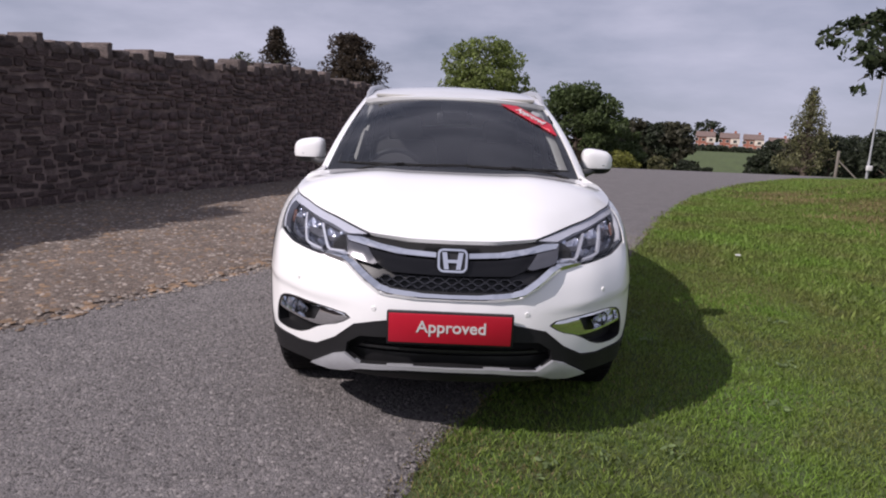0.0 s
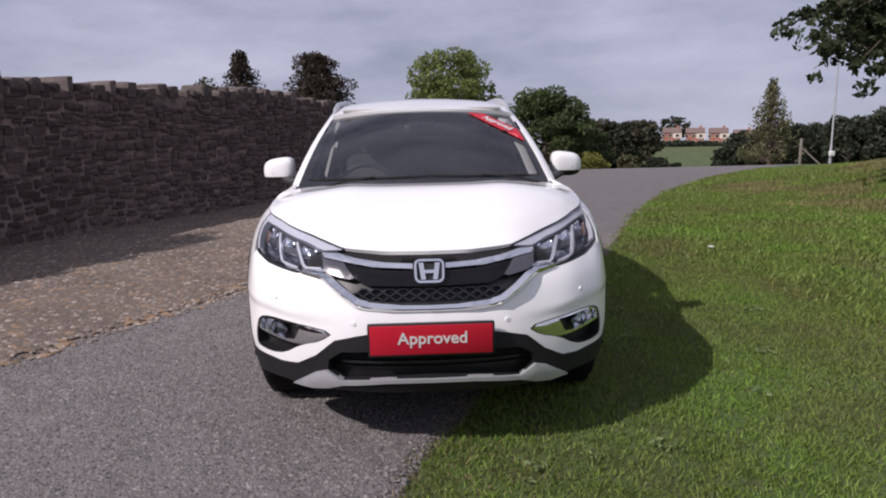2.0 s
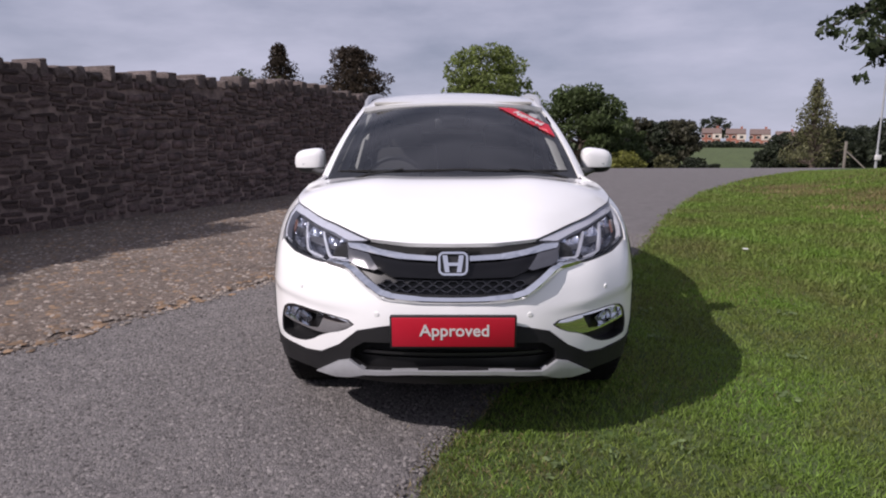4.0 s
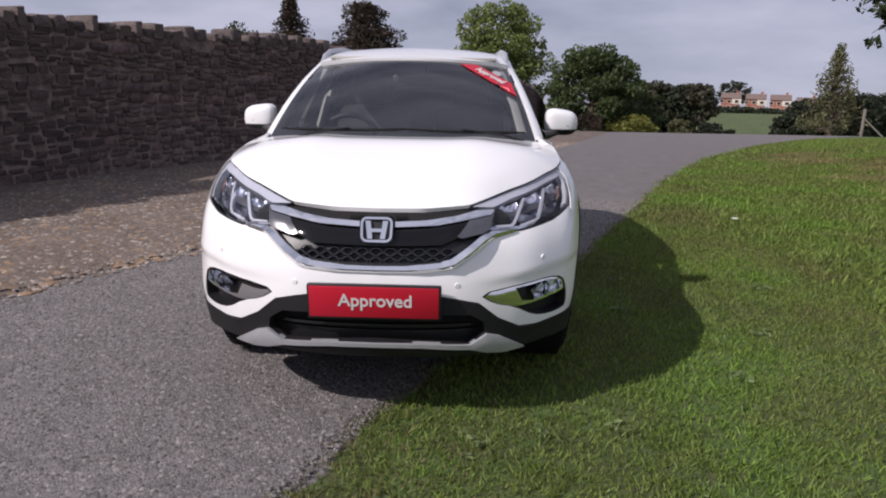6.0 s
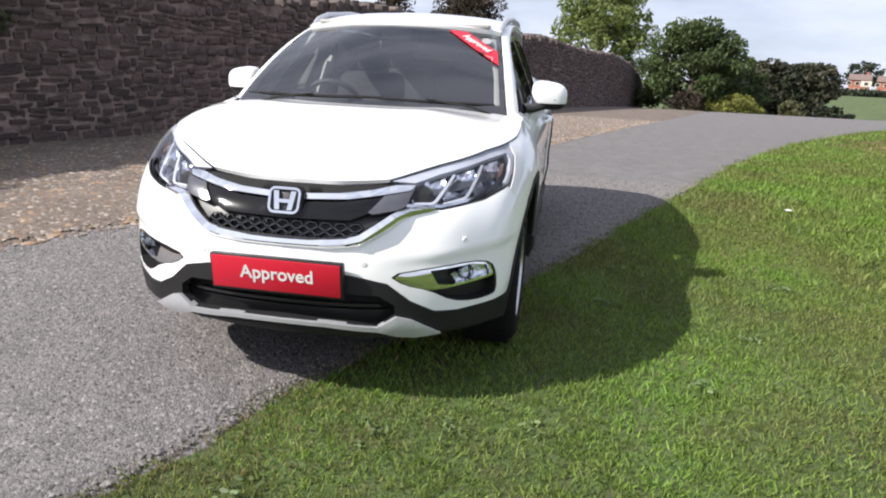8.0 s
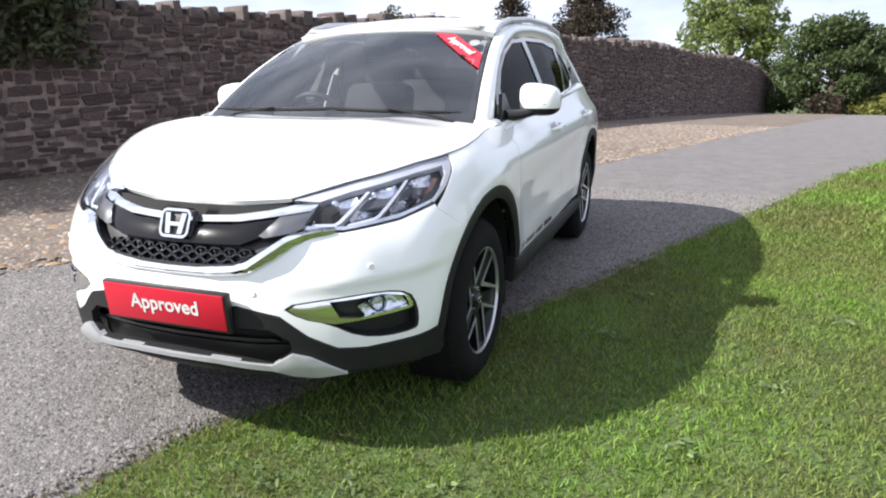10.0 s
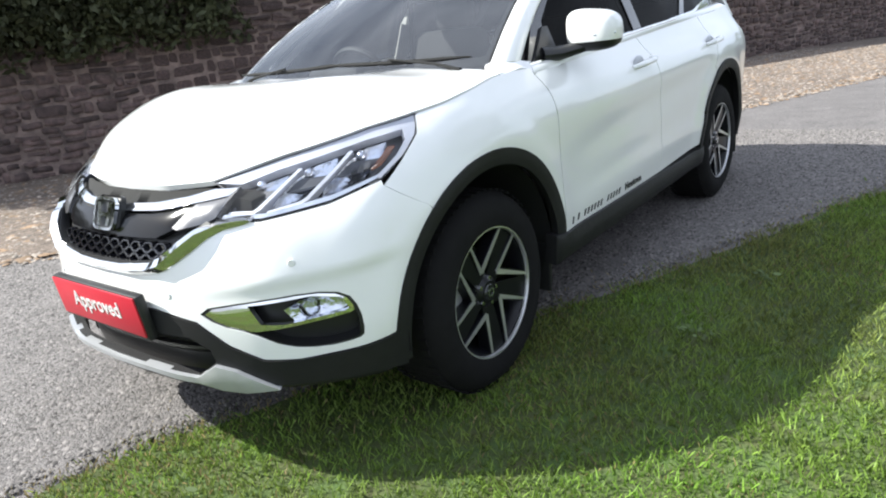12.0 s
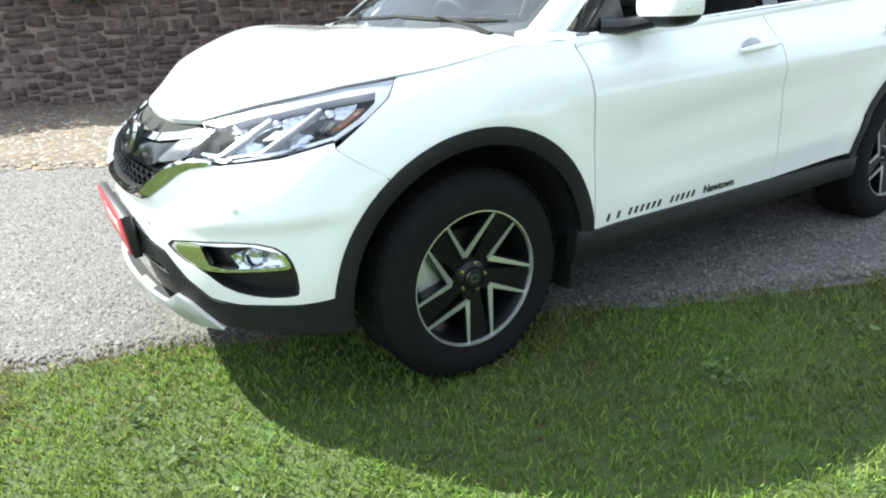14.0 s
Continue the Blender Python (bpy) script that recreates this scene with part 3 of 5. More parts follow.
# tree that stands beside the lawn, one low limb drooping out of its crown
p = ground_at(10.0, 8.8)
over = make_tree("broadleaf_tree", p, 8.6, 6.8, "high", M_LEAF_SHADE, "tree overhanging the lawn's edge, its leaves coloured dark as in shade", 90, 0.10, 120, clump_n=170, trunk=0.16)
rng_b = np.random.default_rng(91)
limb, clumps = bmesh.new(), []
for tx, ty, tz in ((5.95, 7.85, 2.78), (6.35, 7.6, 2.66), (6.50, 7.6, 2.14), (6.6, 7.5, 3.05), (6.65, 7.45, 2.40), (6.95, 7.3, 2.1), (7.1, 7.2, 1.75), (7.3, 7.4, 3.3), (7.6, 7.6, 2.8)):
    tip = Vector((tx, ty, tz)) - Vector(p)
    root = Vector((0, 0, 3.1))
    mid = root.lerp(tip, 0.55) + Vector((0, 0, 0.45))
    tube_bm([root, mid, tip], [0.05, 0.022, 0.005], 6, limb)
    for k in range(11):
        t = 0.42 + 0.58 * k / 10
        c = mid.lerp(tip, (t - 0.42) / 0.58) + Vector(rng_b.normal(0, 0.07, 3))
        clumps.append((tuple(c), rng_b.uniform(0.10, 0.19)))
branch = part("branch", limb, M_BARK, over, "low drooping limb")
q, f = leaf_cloud(rng_b, clumps, 15, 0.085, 0.16, 0.6)
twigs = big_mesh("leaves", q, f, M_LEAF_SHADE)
twigs.parent = branch

# foliage that hangs over the top of the wall
rng_i = np.random.default_rng(14)
clumps = []
for k in range(260):
    y = rng_i.uniform(-8.0, 4.1)
    f, d = wall_frame(y)
    nrm = Vector((-d.y, d.x, 0))
    hgt = rng_i.uniform(1.45, 3.3)
    c = f + nrm * rng_i.uniform(-0.32, 0.5) + Vector((0, 0, hgt))
    clumps.append((tuple(c), rng_i.uniform(0.18, 0.38)))
for k in range(210):
    f, d = wall_frame(rng_i.uniform(1.2, 4.25))
    nrm = Vector((-d.y, d.x, 0))
    clumps.append((tuple(f + nrm * rng_i.uniform(-0.30, 0.05) + Vector((0, 0, 1.55 + 1.2 * rng_i.random() ** 0.8))), rng_i.uniform(0.16, 0.32)))
q, f = leaf_cloud(rng_i, clumps, 130, 0.055, 0.3)
ivy = big_mesh("ivy_hedge", q, f, M_IVY)
tagged(ivy, "dark ivy and shrub foliage spilling over the wall's top", "hedge", kind="stuff")
clumps = []
for k in range(16):
    f, d = wall_frame(rng_i.uniform(9.4, 11.6))
    clumps.append((tuple(f + Vector((-0.4, 0, rng_i.uniform(2.05, 2.4)))), rng_i.uniform(0.1, 0.2)))
q, f = leaf_cloud(rng_i, clumps, 60, 0.04, 0.2)
tuft = big_mesh("wall_plants", q, f, M_IVY)
tagged(tuft, "small dark plants growing on the wall's top", "plants", kind="stuff")


# ---- houses ----
def make_house(x, y, ridge, label):
    z = ridge - 6.2
    home = new("house")
    home.location = (x, y, z)
    home.rotation_euler = (0, 0, radians(-22))
    tagged(home, label, "house", "houses on the far hill")
    w, d, e = 6.9, 6.6, 4.4
    part("wall", box_bm((w, d, e + 4), (0, 0, e / 2 - 2)), M_BRICK, home, soft=0)
    bm = bmesh.new()
    prof = [(-d / 2 - 0.4, e), (0, e + 1.9), (d / 2 + 0.4, e), (d / 2 + 0.4, e - 0.2), (-d / 2 - 0.4, e - 0.2)]
    ends = [[bm.verts.new((sx * (w / 2 + 0.3), a, b)) for a, b in prof] for sx in (-1, 1)]
    for i in range(5):
        bm.faces.new((ends[0][i], ends[0][(i + 1) % 5], ends[1][(i + 1) % 5], ends[1][i]))
    bm.faces.new(ends[0])
    bm.faces.new(ends[1][::-1])
    roof = part("roof", bm, M_ROOF, home, soft=0)
    part("chimney", box_bm((0.9, 0.6, 1.5), (w * 0.3, 0.3, e + 2.0)), M_BRICK, roof)
    part("wall", box_bm((3.4, 0.3, 2.2), (2.2, -d / 2 - 0.1, e - 1.3)), M_RENDERWALL, home, "pale rendered upper bay")
    for wx in (-3.2, -0.6, 2.2):
        for wz in (0.9, 3.1):
            win = part("window", box_bm((1.5, 0.12, 1.2), (wx, -d / 2 - (0.3 if wx > 2 and wz > 2 else 0.05), wz)), M_RENDERWALL, home)
            part("pane", box_bm((1.2, 0.1, 0.95), (wx, -d / 2 - (0.34 if wx > 2 and wz > 2 else 0.1), wz)), M_WINDOW, win)
    return home


for x, y, r in ((105.5, 277.2, -4.2), (113.9, 273.9, -4.4), (122.0, 270.4, -4.5), (130.5, 266.7, -5.3)):
    make_house(x, y, r, "red-brick two-storey house with brown tiled roof, far away")

# ---- pole and fence posts ----
pole = new("lamp_post")
pole.location = ground_at(22.05, 32.1)
tagged(pole, "tall thin grey steel lamp post with a white box", "lamp post")
part("pole", lathe([(0.0, -0.3), (0.07, -0.3), (0.065, 0.9), (0.05, 1.0), (0.035, 6.2), (0.0, 6.2)], 14, "Z"), M_POLE, pole)
part("box", box_bm((0.26, 0.18, 0.26), (0, -0.1, 0.55), bevel=0.02), M_LETTER, pole, "small white box")
post = tagged(new("fence_post"), "grey weathered wooden post with a strut by the far road edge", "post")
post.location = ground_at(20.8, 32.8)
part("post", box_bm((0.11, 0.11, 1.9), (0, 0, 0.45), bevel=0.015), M_POST, post)
part("strut", tube_bm([(0.05, 0, 0.9), (1.0, -0.3, -0.05)], 0.04, 8), M_POST, post)

# ---- the car's surfaces ----
PLAN = [(0, -.895), (.2, -.885), (.34, -.864), (.5, -.808), (.64, -.738), (.73, -.663), (.818, -.568), (.865, -.455), (.888, -.32), (.899, -.15), (.905, .05), (.910, .4),
        (.910, 1.2), (.905, 2.0), (.90, 2.6), (.88, 3.0), (.84, 3.3), (.74, 3.5), (.5, 3.62), (.2, 3.665), (0, 3.67)]


def run_curve(points, n=40):
    """A smooth curve through points, with its length."""
    P = np.array(points, float)
    t = np.concatenate([[0], np.cumsum(np.linalg.norm(np.diff(P, axis=0), axis=1))])
    m = np.gradient(P, t, axis=0)
    out = []
    for i in range(len(P) - 1):
        h = t[i + 1] - t[i]
        for u in np.linspace(0, 1, n, endpoint=False):
            out.append((2 * u ** 3 - 3 * u ** 2 + 1) * P[i] + (u ** 3 - 2 * u * u + u) * h * m[i] + (-2 * u ** 3 + 3 * u * u) * P[i + 1] + (u ** 3 - u * u) * h * m[i + 1])
    out.append(P[-1])
    out = np.array(out)
    return np.concatenate([[0], np.cumsum(np.linalg.norm(np.diff(out, axis=0), axis=1))]), out


SL, SC = run_curve(PLAN)
FRONT_Z = run_curve([(.0, .1), (.20, .06), (.28, .01), (.34, 0), (.60, 0), (.66, .012), (.75, .045), (.82, .095), (.88, .165), (.94, .245), (1.0, .32), (1.1, .42), (1.3, .6)], 12)[1].T
WIDE_Z = run_curve([(0, .9), (.2, .95), (.35, .972), (.45, .98), (.6, .985), (.7, .992), (.8, 1.0), (.92, 1.0), (.98, .978), (1.05, .915), (1.12, .87), (1.3, .8)], 12)[1].T


def skin(s, z):
    """The car's outer skin: s runs round the plan from the nose, z is the height."""
    s, z = np.asarray(s, float), np.asarray(z, float)
    x, y = np.interp(abs(s), SL, SC[:, 0]), np.interp(abs(s), SL, SC[:, 1])
    f, w = np.interp(z, *FRONT_Z), np.interp(z, *WIDE_Z)
    lead = (1 - smooth(-.55, .35, y))
    zl = .80 + .07 * (y - .5)
    mid = smooth(.45, .9, y) * (1 - smooth(2.4, 3.2, y))
    d = -.009 * np.exp(-((z - zl + .08) / .06) ** 2) * mid + .008 * np.exp(-((z - .50 - .03 * (y - .5)) / .05) ** 2) * mid
    for yc in (0.0, 2.63):
        r = np.hypot(y - yc, z - .372)
        d = d + .014 * np.exp(-((r - .50) / .07) ** 2) * smooth(.3, .5, z)
    # crease across the bumper's corner
    up = z - .612 - .085 * (abs(s) - .45)
    d = d + .013 * smooth(-.022, .020, up) * np.exp(-np.maximum(up, 0) / .11) * smooth(.36, .62, abs(s)) * (1 - smooth(.95, 1.12, abs(s)))
    return (x * w + d) * np.sign(s + 1e-9), y + f * lead * (1 - smooth(3.0, 3.3, y)) - .3 * d * (1 - smooth(-.6, -.3, y)), z


def s_of(y, z):
    """How far round the plan a side point lies."""
    y, z = np.asarray(y, float), np.asarray(z, float)
    f, Y = np.interp(z, *FRONT_Z), y
    for _ in range(12):
        Y = y - f * (1 - smooth(-.55, .35, Y))
    return np.interp(Y, SC[:, 1], SL)


def side(y, z):
    return skin(s_of(y, z), z)


def belt(y):
    return 1.062 + 0.038 * (np.asarray(y, float) - .5)


def glasshouse(y, z):
    """The leaning side of the cabin."""
    y, z = np.asarray(y, float), np.asarray(z, float)
    xb = np.interp(y, [.3, .5, 1.0, 2.0, 2.6, 3.1, 3.5], [.785, .80, .815, .81, .78, .71, .62])
    t = z - 1.05
    return xb - .36 * t - .16 * t * t, y, z


def screen(a, b):
    """The windscreen: a across, b upwards."""
    a, b = np.asarray(a, float), np.asarray(b, float)
    x = a * (.735 + (.60 - .735) * b)
    y = (.20 + .10 * a * a) * (1 - b) + (.955 + .085 * a * a) * b
    z = (1.075 + .02 * a * a) * (1 - b) + (1.535 - .045 * a * a) * b
    k = .035 * 4 * b * (1 - b)
    return x, y - k * .5, z + k * .8


def roof_half(y):
    return np.interp(y, [.95, 1.1, 1.5, 2.4, 3.0, 3.4], [.60, .605, .61, .595, .56, .50])


def roof_z(y):
    return np.interp(y, *run_curve([(.95, 1.535), (1.1, 1.572), (1.4, 1.612), (1.8, 1.63), (2.4, 1.625), (3.0, 1.585), (3.42, 1.52)], 20)[1].T)


def roof(a, b):
    a, b = np.asarray(a, float), np.asarray(b, float)
    y = (.955 + .085 * a * a) * (1 - b) + (3.40 - .12 * a * a) * b
    return a * roof_half(y), y, roof_z(y) - .04 * a * a - .012 * abs(a) ** 8


TOP_S, TOP_Z = [0, .2, .375, .57, .8, .94, 1.2, 1.6, 1.95], [.885, .887, .897, .945, .992, 1.012, 1.038, 1.064, 1.078]
ES = np.linspace(0, 1.86, 120)
EX, EY, EZ = skin(ES, np.interp(ES, TOP_S, TOP_Z))


def bonnet(x, y):
    """The bonnet, crowned between its two edges."""
    x, y = np.asarray(x, float), np.asarray(y, float)
    xe, ze = np.interp(y, EY, EX), np.interp(y, EY, EZ)
    crown = .044 * smooth(-.72, -.1, y) * (1 - .25 * smooth(-.05, .25, y)) + .080 * smooth(-.718, -.52, y) * (1 - .95 * smooth(-.30, .22, y))
    t = np.clip(abs(x) / np.maximum(xe, .05), 0, 1.05)
    ridge = .007 * np.exp(-((abs(x) - .40 - .05 * y) / .10) ** 2) * smooth(-.6, -.2, y)
    return x, y, ze + crown * (1 - t ** 5) + ridge


def ruled(A, B, bulge=(0, 0, 0)):
    """A surface between two curves given as lists of points."""
    la, ca = run_curve(A, 16)
    lb, cb = run_curve(B, 16)
    la, lb = la / la[-1], lb / lb[-1]

    def surf(u, v):
        u, v = np.asarray(u, float), np.asarray(v, float)
        out = []
        for i in range(3):
            a, b = np.interp(v, la, ca[:, i]), np.interp(v, lb, cb[:, i])
            out.append(a + (b - a) * u + bulge[i] * 4 * u * (1 - u))
        return tuple(out)
    return surf


SQUARE = [(0, 0), (1, 0), (1, 1), (0, 1)]


def arc(yc, r, a0, a1, n=26):
    return [(yc + r * math.cos(radians(a)), .372 + r * math.sin(radians(a))) for a in np.linspace(a0, a1, n)]


def to_s(points):
    return [(float(s_of(y, z)), z) for y, z in points]


def to_y(points):
    return [(float(skin(s, z)[1]), z) for s, z in points]


def words(name, text, size, mat, parent, m, deep=0.0015):
    """Raised lettering in the built-in font."""
    cu = bpy.data.curves.new(name, "FONT")
    cu.body, cu.size, cu.extrude, cu.align_x, cu.align_y = text, size, deep, "CENTER", "CENTER"
    cu.offset = 0.0012 * size / 0.08
    tmp = new(name, cu)
    me = bpy.data.meshes.new_from_object(tmp.evaluated_get(bpy.context.evaluated_depsgraph_get()))
    bpy.data.objects.remove(tmp)
    me.materials.clear()
    me.materials.append(mat)
    ob = new(name, me)
    ob.parent = parent
    ob.matrix_basis = m
    return ob


# ---- the car ----
car = new("car")
car.rotation_euler = (radians(-.42), 0, 0)
tagged(car, "white five-door family SUV with black cladding, parked half on grass", "car")

# bonnet, bumper, wings, doors
edge = [(float(x), float(y)) for x, y in zip(EX, EY)]
edge = [e for e in edge if e[1] < .27]
panel("bonnet", [(x * .993, y + .003) for x, y in edge] + [(.76, .262), (.5, .225), (0, .205), (-.5, .225), (-.76, .262)] + [(-x * .993, y + .003) for x, y in reversed(edge) if x > 1e-4], bonnet, M_PAINT, car, "glossy white bonnet", off=.004, thick=.02, step=.04)

SEAM = (1.13, .767)
seam_y = to_y([SEAM])[0]
a_seam = math.degrees(math.atan2(seam_y[1] - .372, seam_y[0]))
R_CUT = .462
HEAD = [(.375, .901), (.57, .950), (.8, .998), (.945, 1.018), (.957, .965), (.945, .92), (.912, .868), (.795, .828), (.605, .802), (.45, .808), (.470, .870)]
FOG = [(.425, .567), (.61, .592), (.785, .602), (.885, .585), (.92, .53), (.925, .452), (.905, .438), (.805, .430), (.70, .446), (.60, .498), (.50, .520)]
FOG = dense_poly(FOG, .2, 1)
arch_front = to_s(arc(0, R_CUT, a_seam, 172, 14))
bump_half = [(0, .667), (.185, .667), (.31, .678), (.39, .722), (.48, .787), (.575, .802), (.605, .800), (.795, .826), (.912, .864), (.93, .85), SEAM] + arch_front + [(1.02, .425), (.92, .414), (.73, .404), (.625, .412), (.525, .459), (.43, .532), (.335, .554), (.275, .565), (0, .565)]
bumper = panel("front_bumper", mirrored(bump_half), skin, M_PAINT, car, "white painted front bumper", thick=.02, holes=[FOG, [(-a, b) for a, b in FOG]], step=.014)
top_line = [(float(y), float(z)) for s, y, z in zip(ES, EY, EZ) if s > .95][::6]
wing = [(.480, .42), (.472, .6), (.452, .9), (.437, 1.045), (.437, 1.068)] + [p for p in reversed(top_line) if p[0] < .43] + to_y([(.945, 1.008), (.961, .965), (.949, .92), *[(.932 + .198 * t, .8505 - .083 * t) for t in np.linspace(0, 1, 9)]]) + arc(0, R_CUT, a_seam - .5, 8)
both("front_wing", wing, side, M_PAINT, car, "white front wing", thick=.02, step=.03)


def door_top(y):
    return float(belt(y)) - .012


fd = [(.486, .425), (.478, .6), (.458, .9), (.443, 1.045)] + [(y, door_top(y)) for y in (.46, .8, 1.2, 1.468)] + [(1.515, .88), (1.545, .62), (1.535, .42)]
rd = [(1.541, .42), (1.551, .62), (1.521, .88), (1.474, door_top(1.474))] + [(y, door_top(y)) for y in (1.8, 2.1, 2.45)] + [(2.47, .95), (2.40, .84)] + arc(2.63, R_CUT, 118, 172, 10)
quarter = to_s([(2.456, door_top(2.456)), (2.475, .95), (2.405, .842)] + arc(2.63, R_CUT, 117.5, 5, 24) + [(3.2, .42)]) + [(5.2, .42), (5.62, .42), (5.62, 1.10), (5.2, 1.14)] + to_s([(3.2, 1.16), (2.8, 1.135)])
for flip in (False, True):
    d1 = panel("front_door", fd, side, M_PAINT, car, "white front door", thick=.03, step=.035, flip=flip)
    d2 = panel("rear_door", rd, side, M_PAINT, car, "white rear door", thick=.03, step=.035, flip=flip)
    panel("rear_quarter", quarter, skin, M_PAINT, car, "white rear quarter panel", thick=.02, step=.05, flip=flip)
    k = -1 if flip else 1
    for door, y in ((d1, 1.33), (d2, 2.40)):
        x = float(side(y, .985)[0])
        bm = tube_bm([(k * (x + .004), y - .105, .972), (k * (x + .038), y - .07, .982), (k * (x + .042), y + .04, .988), (k * (x + .03), y + .095, .992), (k * (x + .002), y + .11, .994)], [.012, .017, .017, .014, .010], 10, flat=.8)
        part("handle", bm, M_PAINT, door, "white pull handle")
        own = bmesh.new()
        bmesh.ops.create_uvsphere(own, u_segments=18, v_segments=10, radius=1, matrix=Matrix.Translation((k * (x - .001), y - .03, .985)) @ Matrix.Diagonal((.007, .062, .034, 1)))
        part("recess", own, M_SATIN, door, "grey handle recess")
    # ledge under the windows
    A = [tuple(float(c) for c in side(y, door_top(y))) for y in (.44, .8, 1.2, 1.6, 2.0, 2.45, 2.8, 3.15)]
    B = [tuple(float(c) for c in glasshouse(y, float(belt(y)) + .012)) for y in (.47, .8, 1.2, 1.6, 2.0, 2.45, 2.8, 3.15)]
    panel("shoulder", [(0, 0), (1, 0), (1, 1), (0, 1)], ruled(A, B, (.006, 0, .012)), M_PAINT, car, "white shoulder under the windows", thick=.01, step=.09, flip=flip)
    tubeB = [(k * (b[0] + .008), b[1], b[2] + .004) for b in B[:6]] + [(k * (float(glasshouse(2.95, 1.24)[0]) + .008), 2.95, 1.20)]
    part("belt_trim", tube_bm(tubeB, .009, 8), M_CHROME, car, "thin chrome window strip")
    # wing top beside the windscreen
    A = [(float(np.interp(y, EY, EX)), y, float(np.interp(y, EY, EZ))) for y in (.24, .32, .40)] + [tuple(float(c) for c in side(.46, door_top(.46)))]
    B = [(.745, .262, 1.105), (.752, .33, 1.112), (.77, .40, 1.105), (.80, .50, 1.085)]
    panel("wing_top", SQUARE, ruled(A, B, (0, 0, 0)), M_PAINT, car, "white wing edge at the windscreen's foot", thick=.015, step=.12, flip=flip)

# cabin
RAIL_LOW = [(.44, 1.09), (.60, 1.21), (.80, 1.325), (1.0, 1.41), (1.27, 1.472), (1.6, 1.497), (2.1, 1.497), (2.5, 1.475), (2.85, 1.41), (3.05, 1.33), (3.18, 1.23), (3.24, 1.15)]
low = [tuple(float(c) for c in glasshouse(y, z)) for y, z in RAIL_LOW]
high = [tuple(float(c) for c in screen(1, b)) for b in (0, .25, .5, .75, .97)] + [tuple(float(c) for c in roof(1, b)) for b in (.12, .3, .5, .7, .85, 1.0)] + [(.49, 3.40, 1.40), (.52, 3.46, 1.20)]
band = [(.47, float(belt(.47)) + .01)] + [(y, float(belt(y)) + .01) for y in (.8, 1.4, 2.0, 2.6, 3.1)] + [(3.2, 1.2)] + [(y, z) for y, z in reversed(RAIL_LOW[1:-1])]
W_FRONT = [(.62, 1.085), (1.50, 1.117), (1.50, 1.466), (1.26, 1.455), (1.0, 1.392), (.82, 1.312), (.69, 1.225)]
W_REAR = [(1.60, 1.121), (2.20, 1.142), (2.40, 1.28), (2.47, 1.44), (2.1, 1.474), (1.60, 1.474)]
W_QUART = [(2.30, 1.150), (2.86, 1.185), (3.04, 1.24), (2.98, 1.32), (2.82, 1.39), (2.56, 1.44), (2.50, 1.30)]
for flip in (False, True):
    panel("cant_rail", SQUARE, ruled(high, low, (.018, -.004, .010)), M_PAINT, car, "white windscreen pillar and roof edge", thick=.03, step=.05, flip=flip)
    panel("window_frame", band, glasshouse, M_GLOSS, car, "gloss black window surround", thick=.03, holes=[W_FRONT, W_REAR, W_QUART], step=.04, flip=flip)
    for w in (W_FRONT, W_REAR, W_QUART):
        g = panel("side_window", dense_poly(w, .05), glasshouse, M_SIDEGLASS, car, "tinted side window", off=-.006, thick=0, step=.08, flip=flip)
        g.visible_shadow = False
windscreen = panel("windscreen", [(-.985, .0), (.985, .0), (.985, .985), (-.985, .985)], screen, M_GLASS, car, "raked windscreen", off=-.004, thick=0, step=.06)
windscreen.visible_shadow = False
roof_panel = panel("roof", [(-1, -.005), (1, -.005), (1, 1), (-1, 1)], roof, M_PAINT, car, "white roof", off=.003, thick=.03, step=.05)
# black printed margins of the windscreen
panel("screen_border", [(-.995, -.02), (.995, -.02), (.995, .99), (-.995, .99)], screen, M_BLACK, windscreen, "black windscreen margin", off=-.010, thick=.003, holes=[[(-.95, .09), (-.5, .05), (0, .04), (.5, .05), (.95, .09), (.955, .94), (.6, .95), (0, .94), (-.6, .95), (-.955, .94)]], step=.07)
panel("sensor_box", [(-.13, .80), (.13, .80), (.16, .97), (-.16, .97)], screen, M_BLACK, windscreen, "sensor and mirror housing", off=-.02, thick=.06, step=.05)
# red sticker at the corner of the screen
stick = panel("sticker", [(.50, .945), (.675, .945), (.955, .68), (.955, .50)], screen, M_RED, windscreen, "diagonal red vinyl sticker", off=.004, thick=.003, step=.05)
c0, c1 = Vector(screen(.59, .90)), Vector(screen(.93, .60))
u = (c1 - c0).normalized()
nn = Vector((0.1, -.52, .86)).normalized()
vv = nn.cross(u).normalized()
nn = u.cross(vv)
mid = Vector(screen(.775, .765)) + nn * .009
words("lettering", "Approved", .056, M_LETTER, stick, Matrix.Translation(mid) @ Matrix((u, vv, nn)).transposed().to_4x4())
panel("paper_disc", [(.86 + .045 * math.cos(q), .865 + .05 * math.sin(q)) for q in np.linspace(0, 6.28, 15)[:-1]], screen, M_LETTER, windscreen, "small round white paper", off=-.007, thick=.002, step=.04)
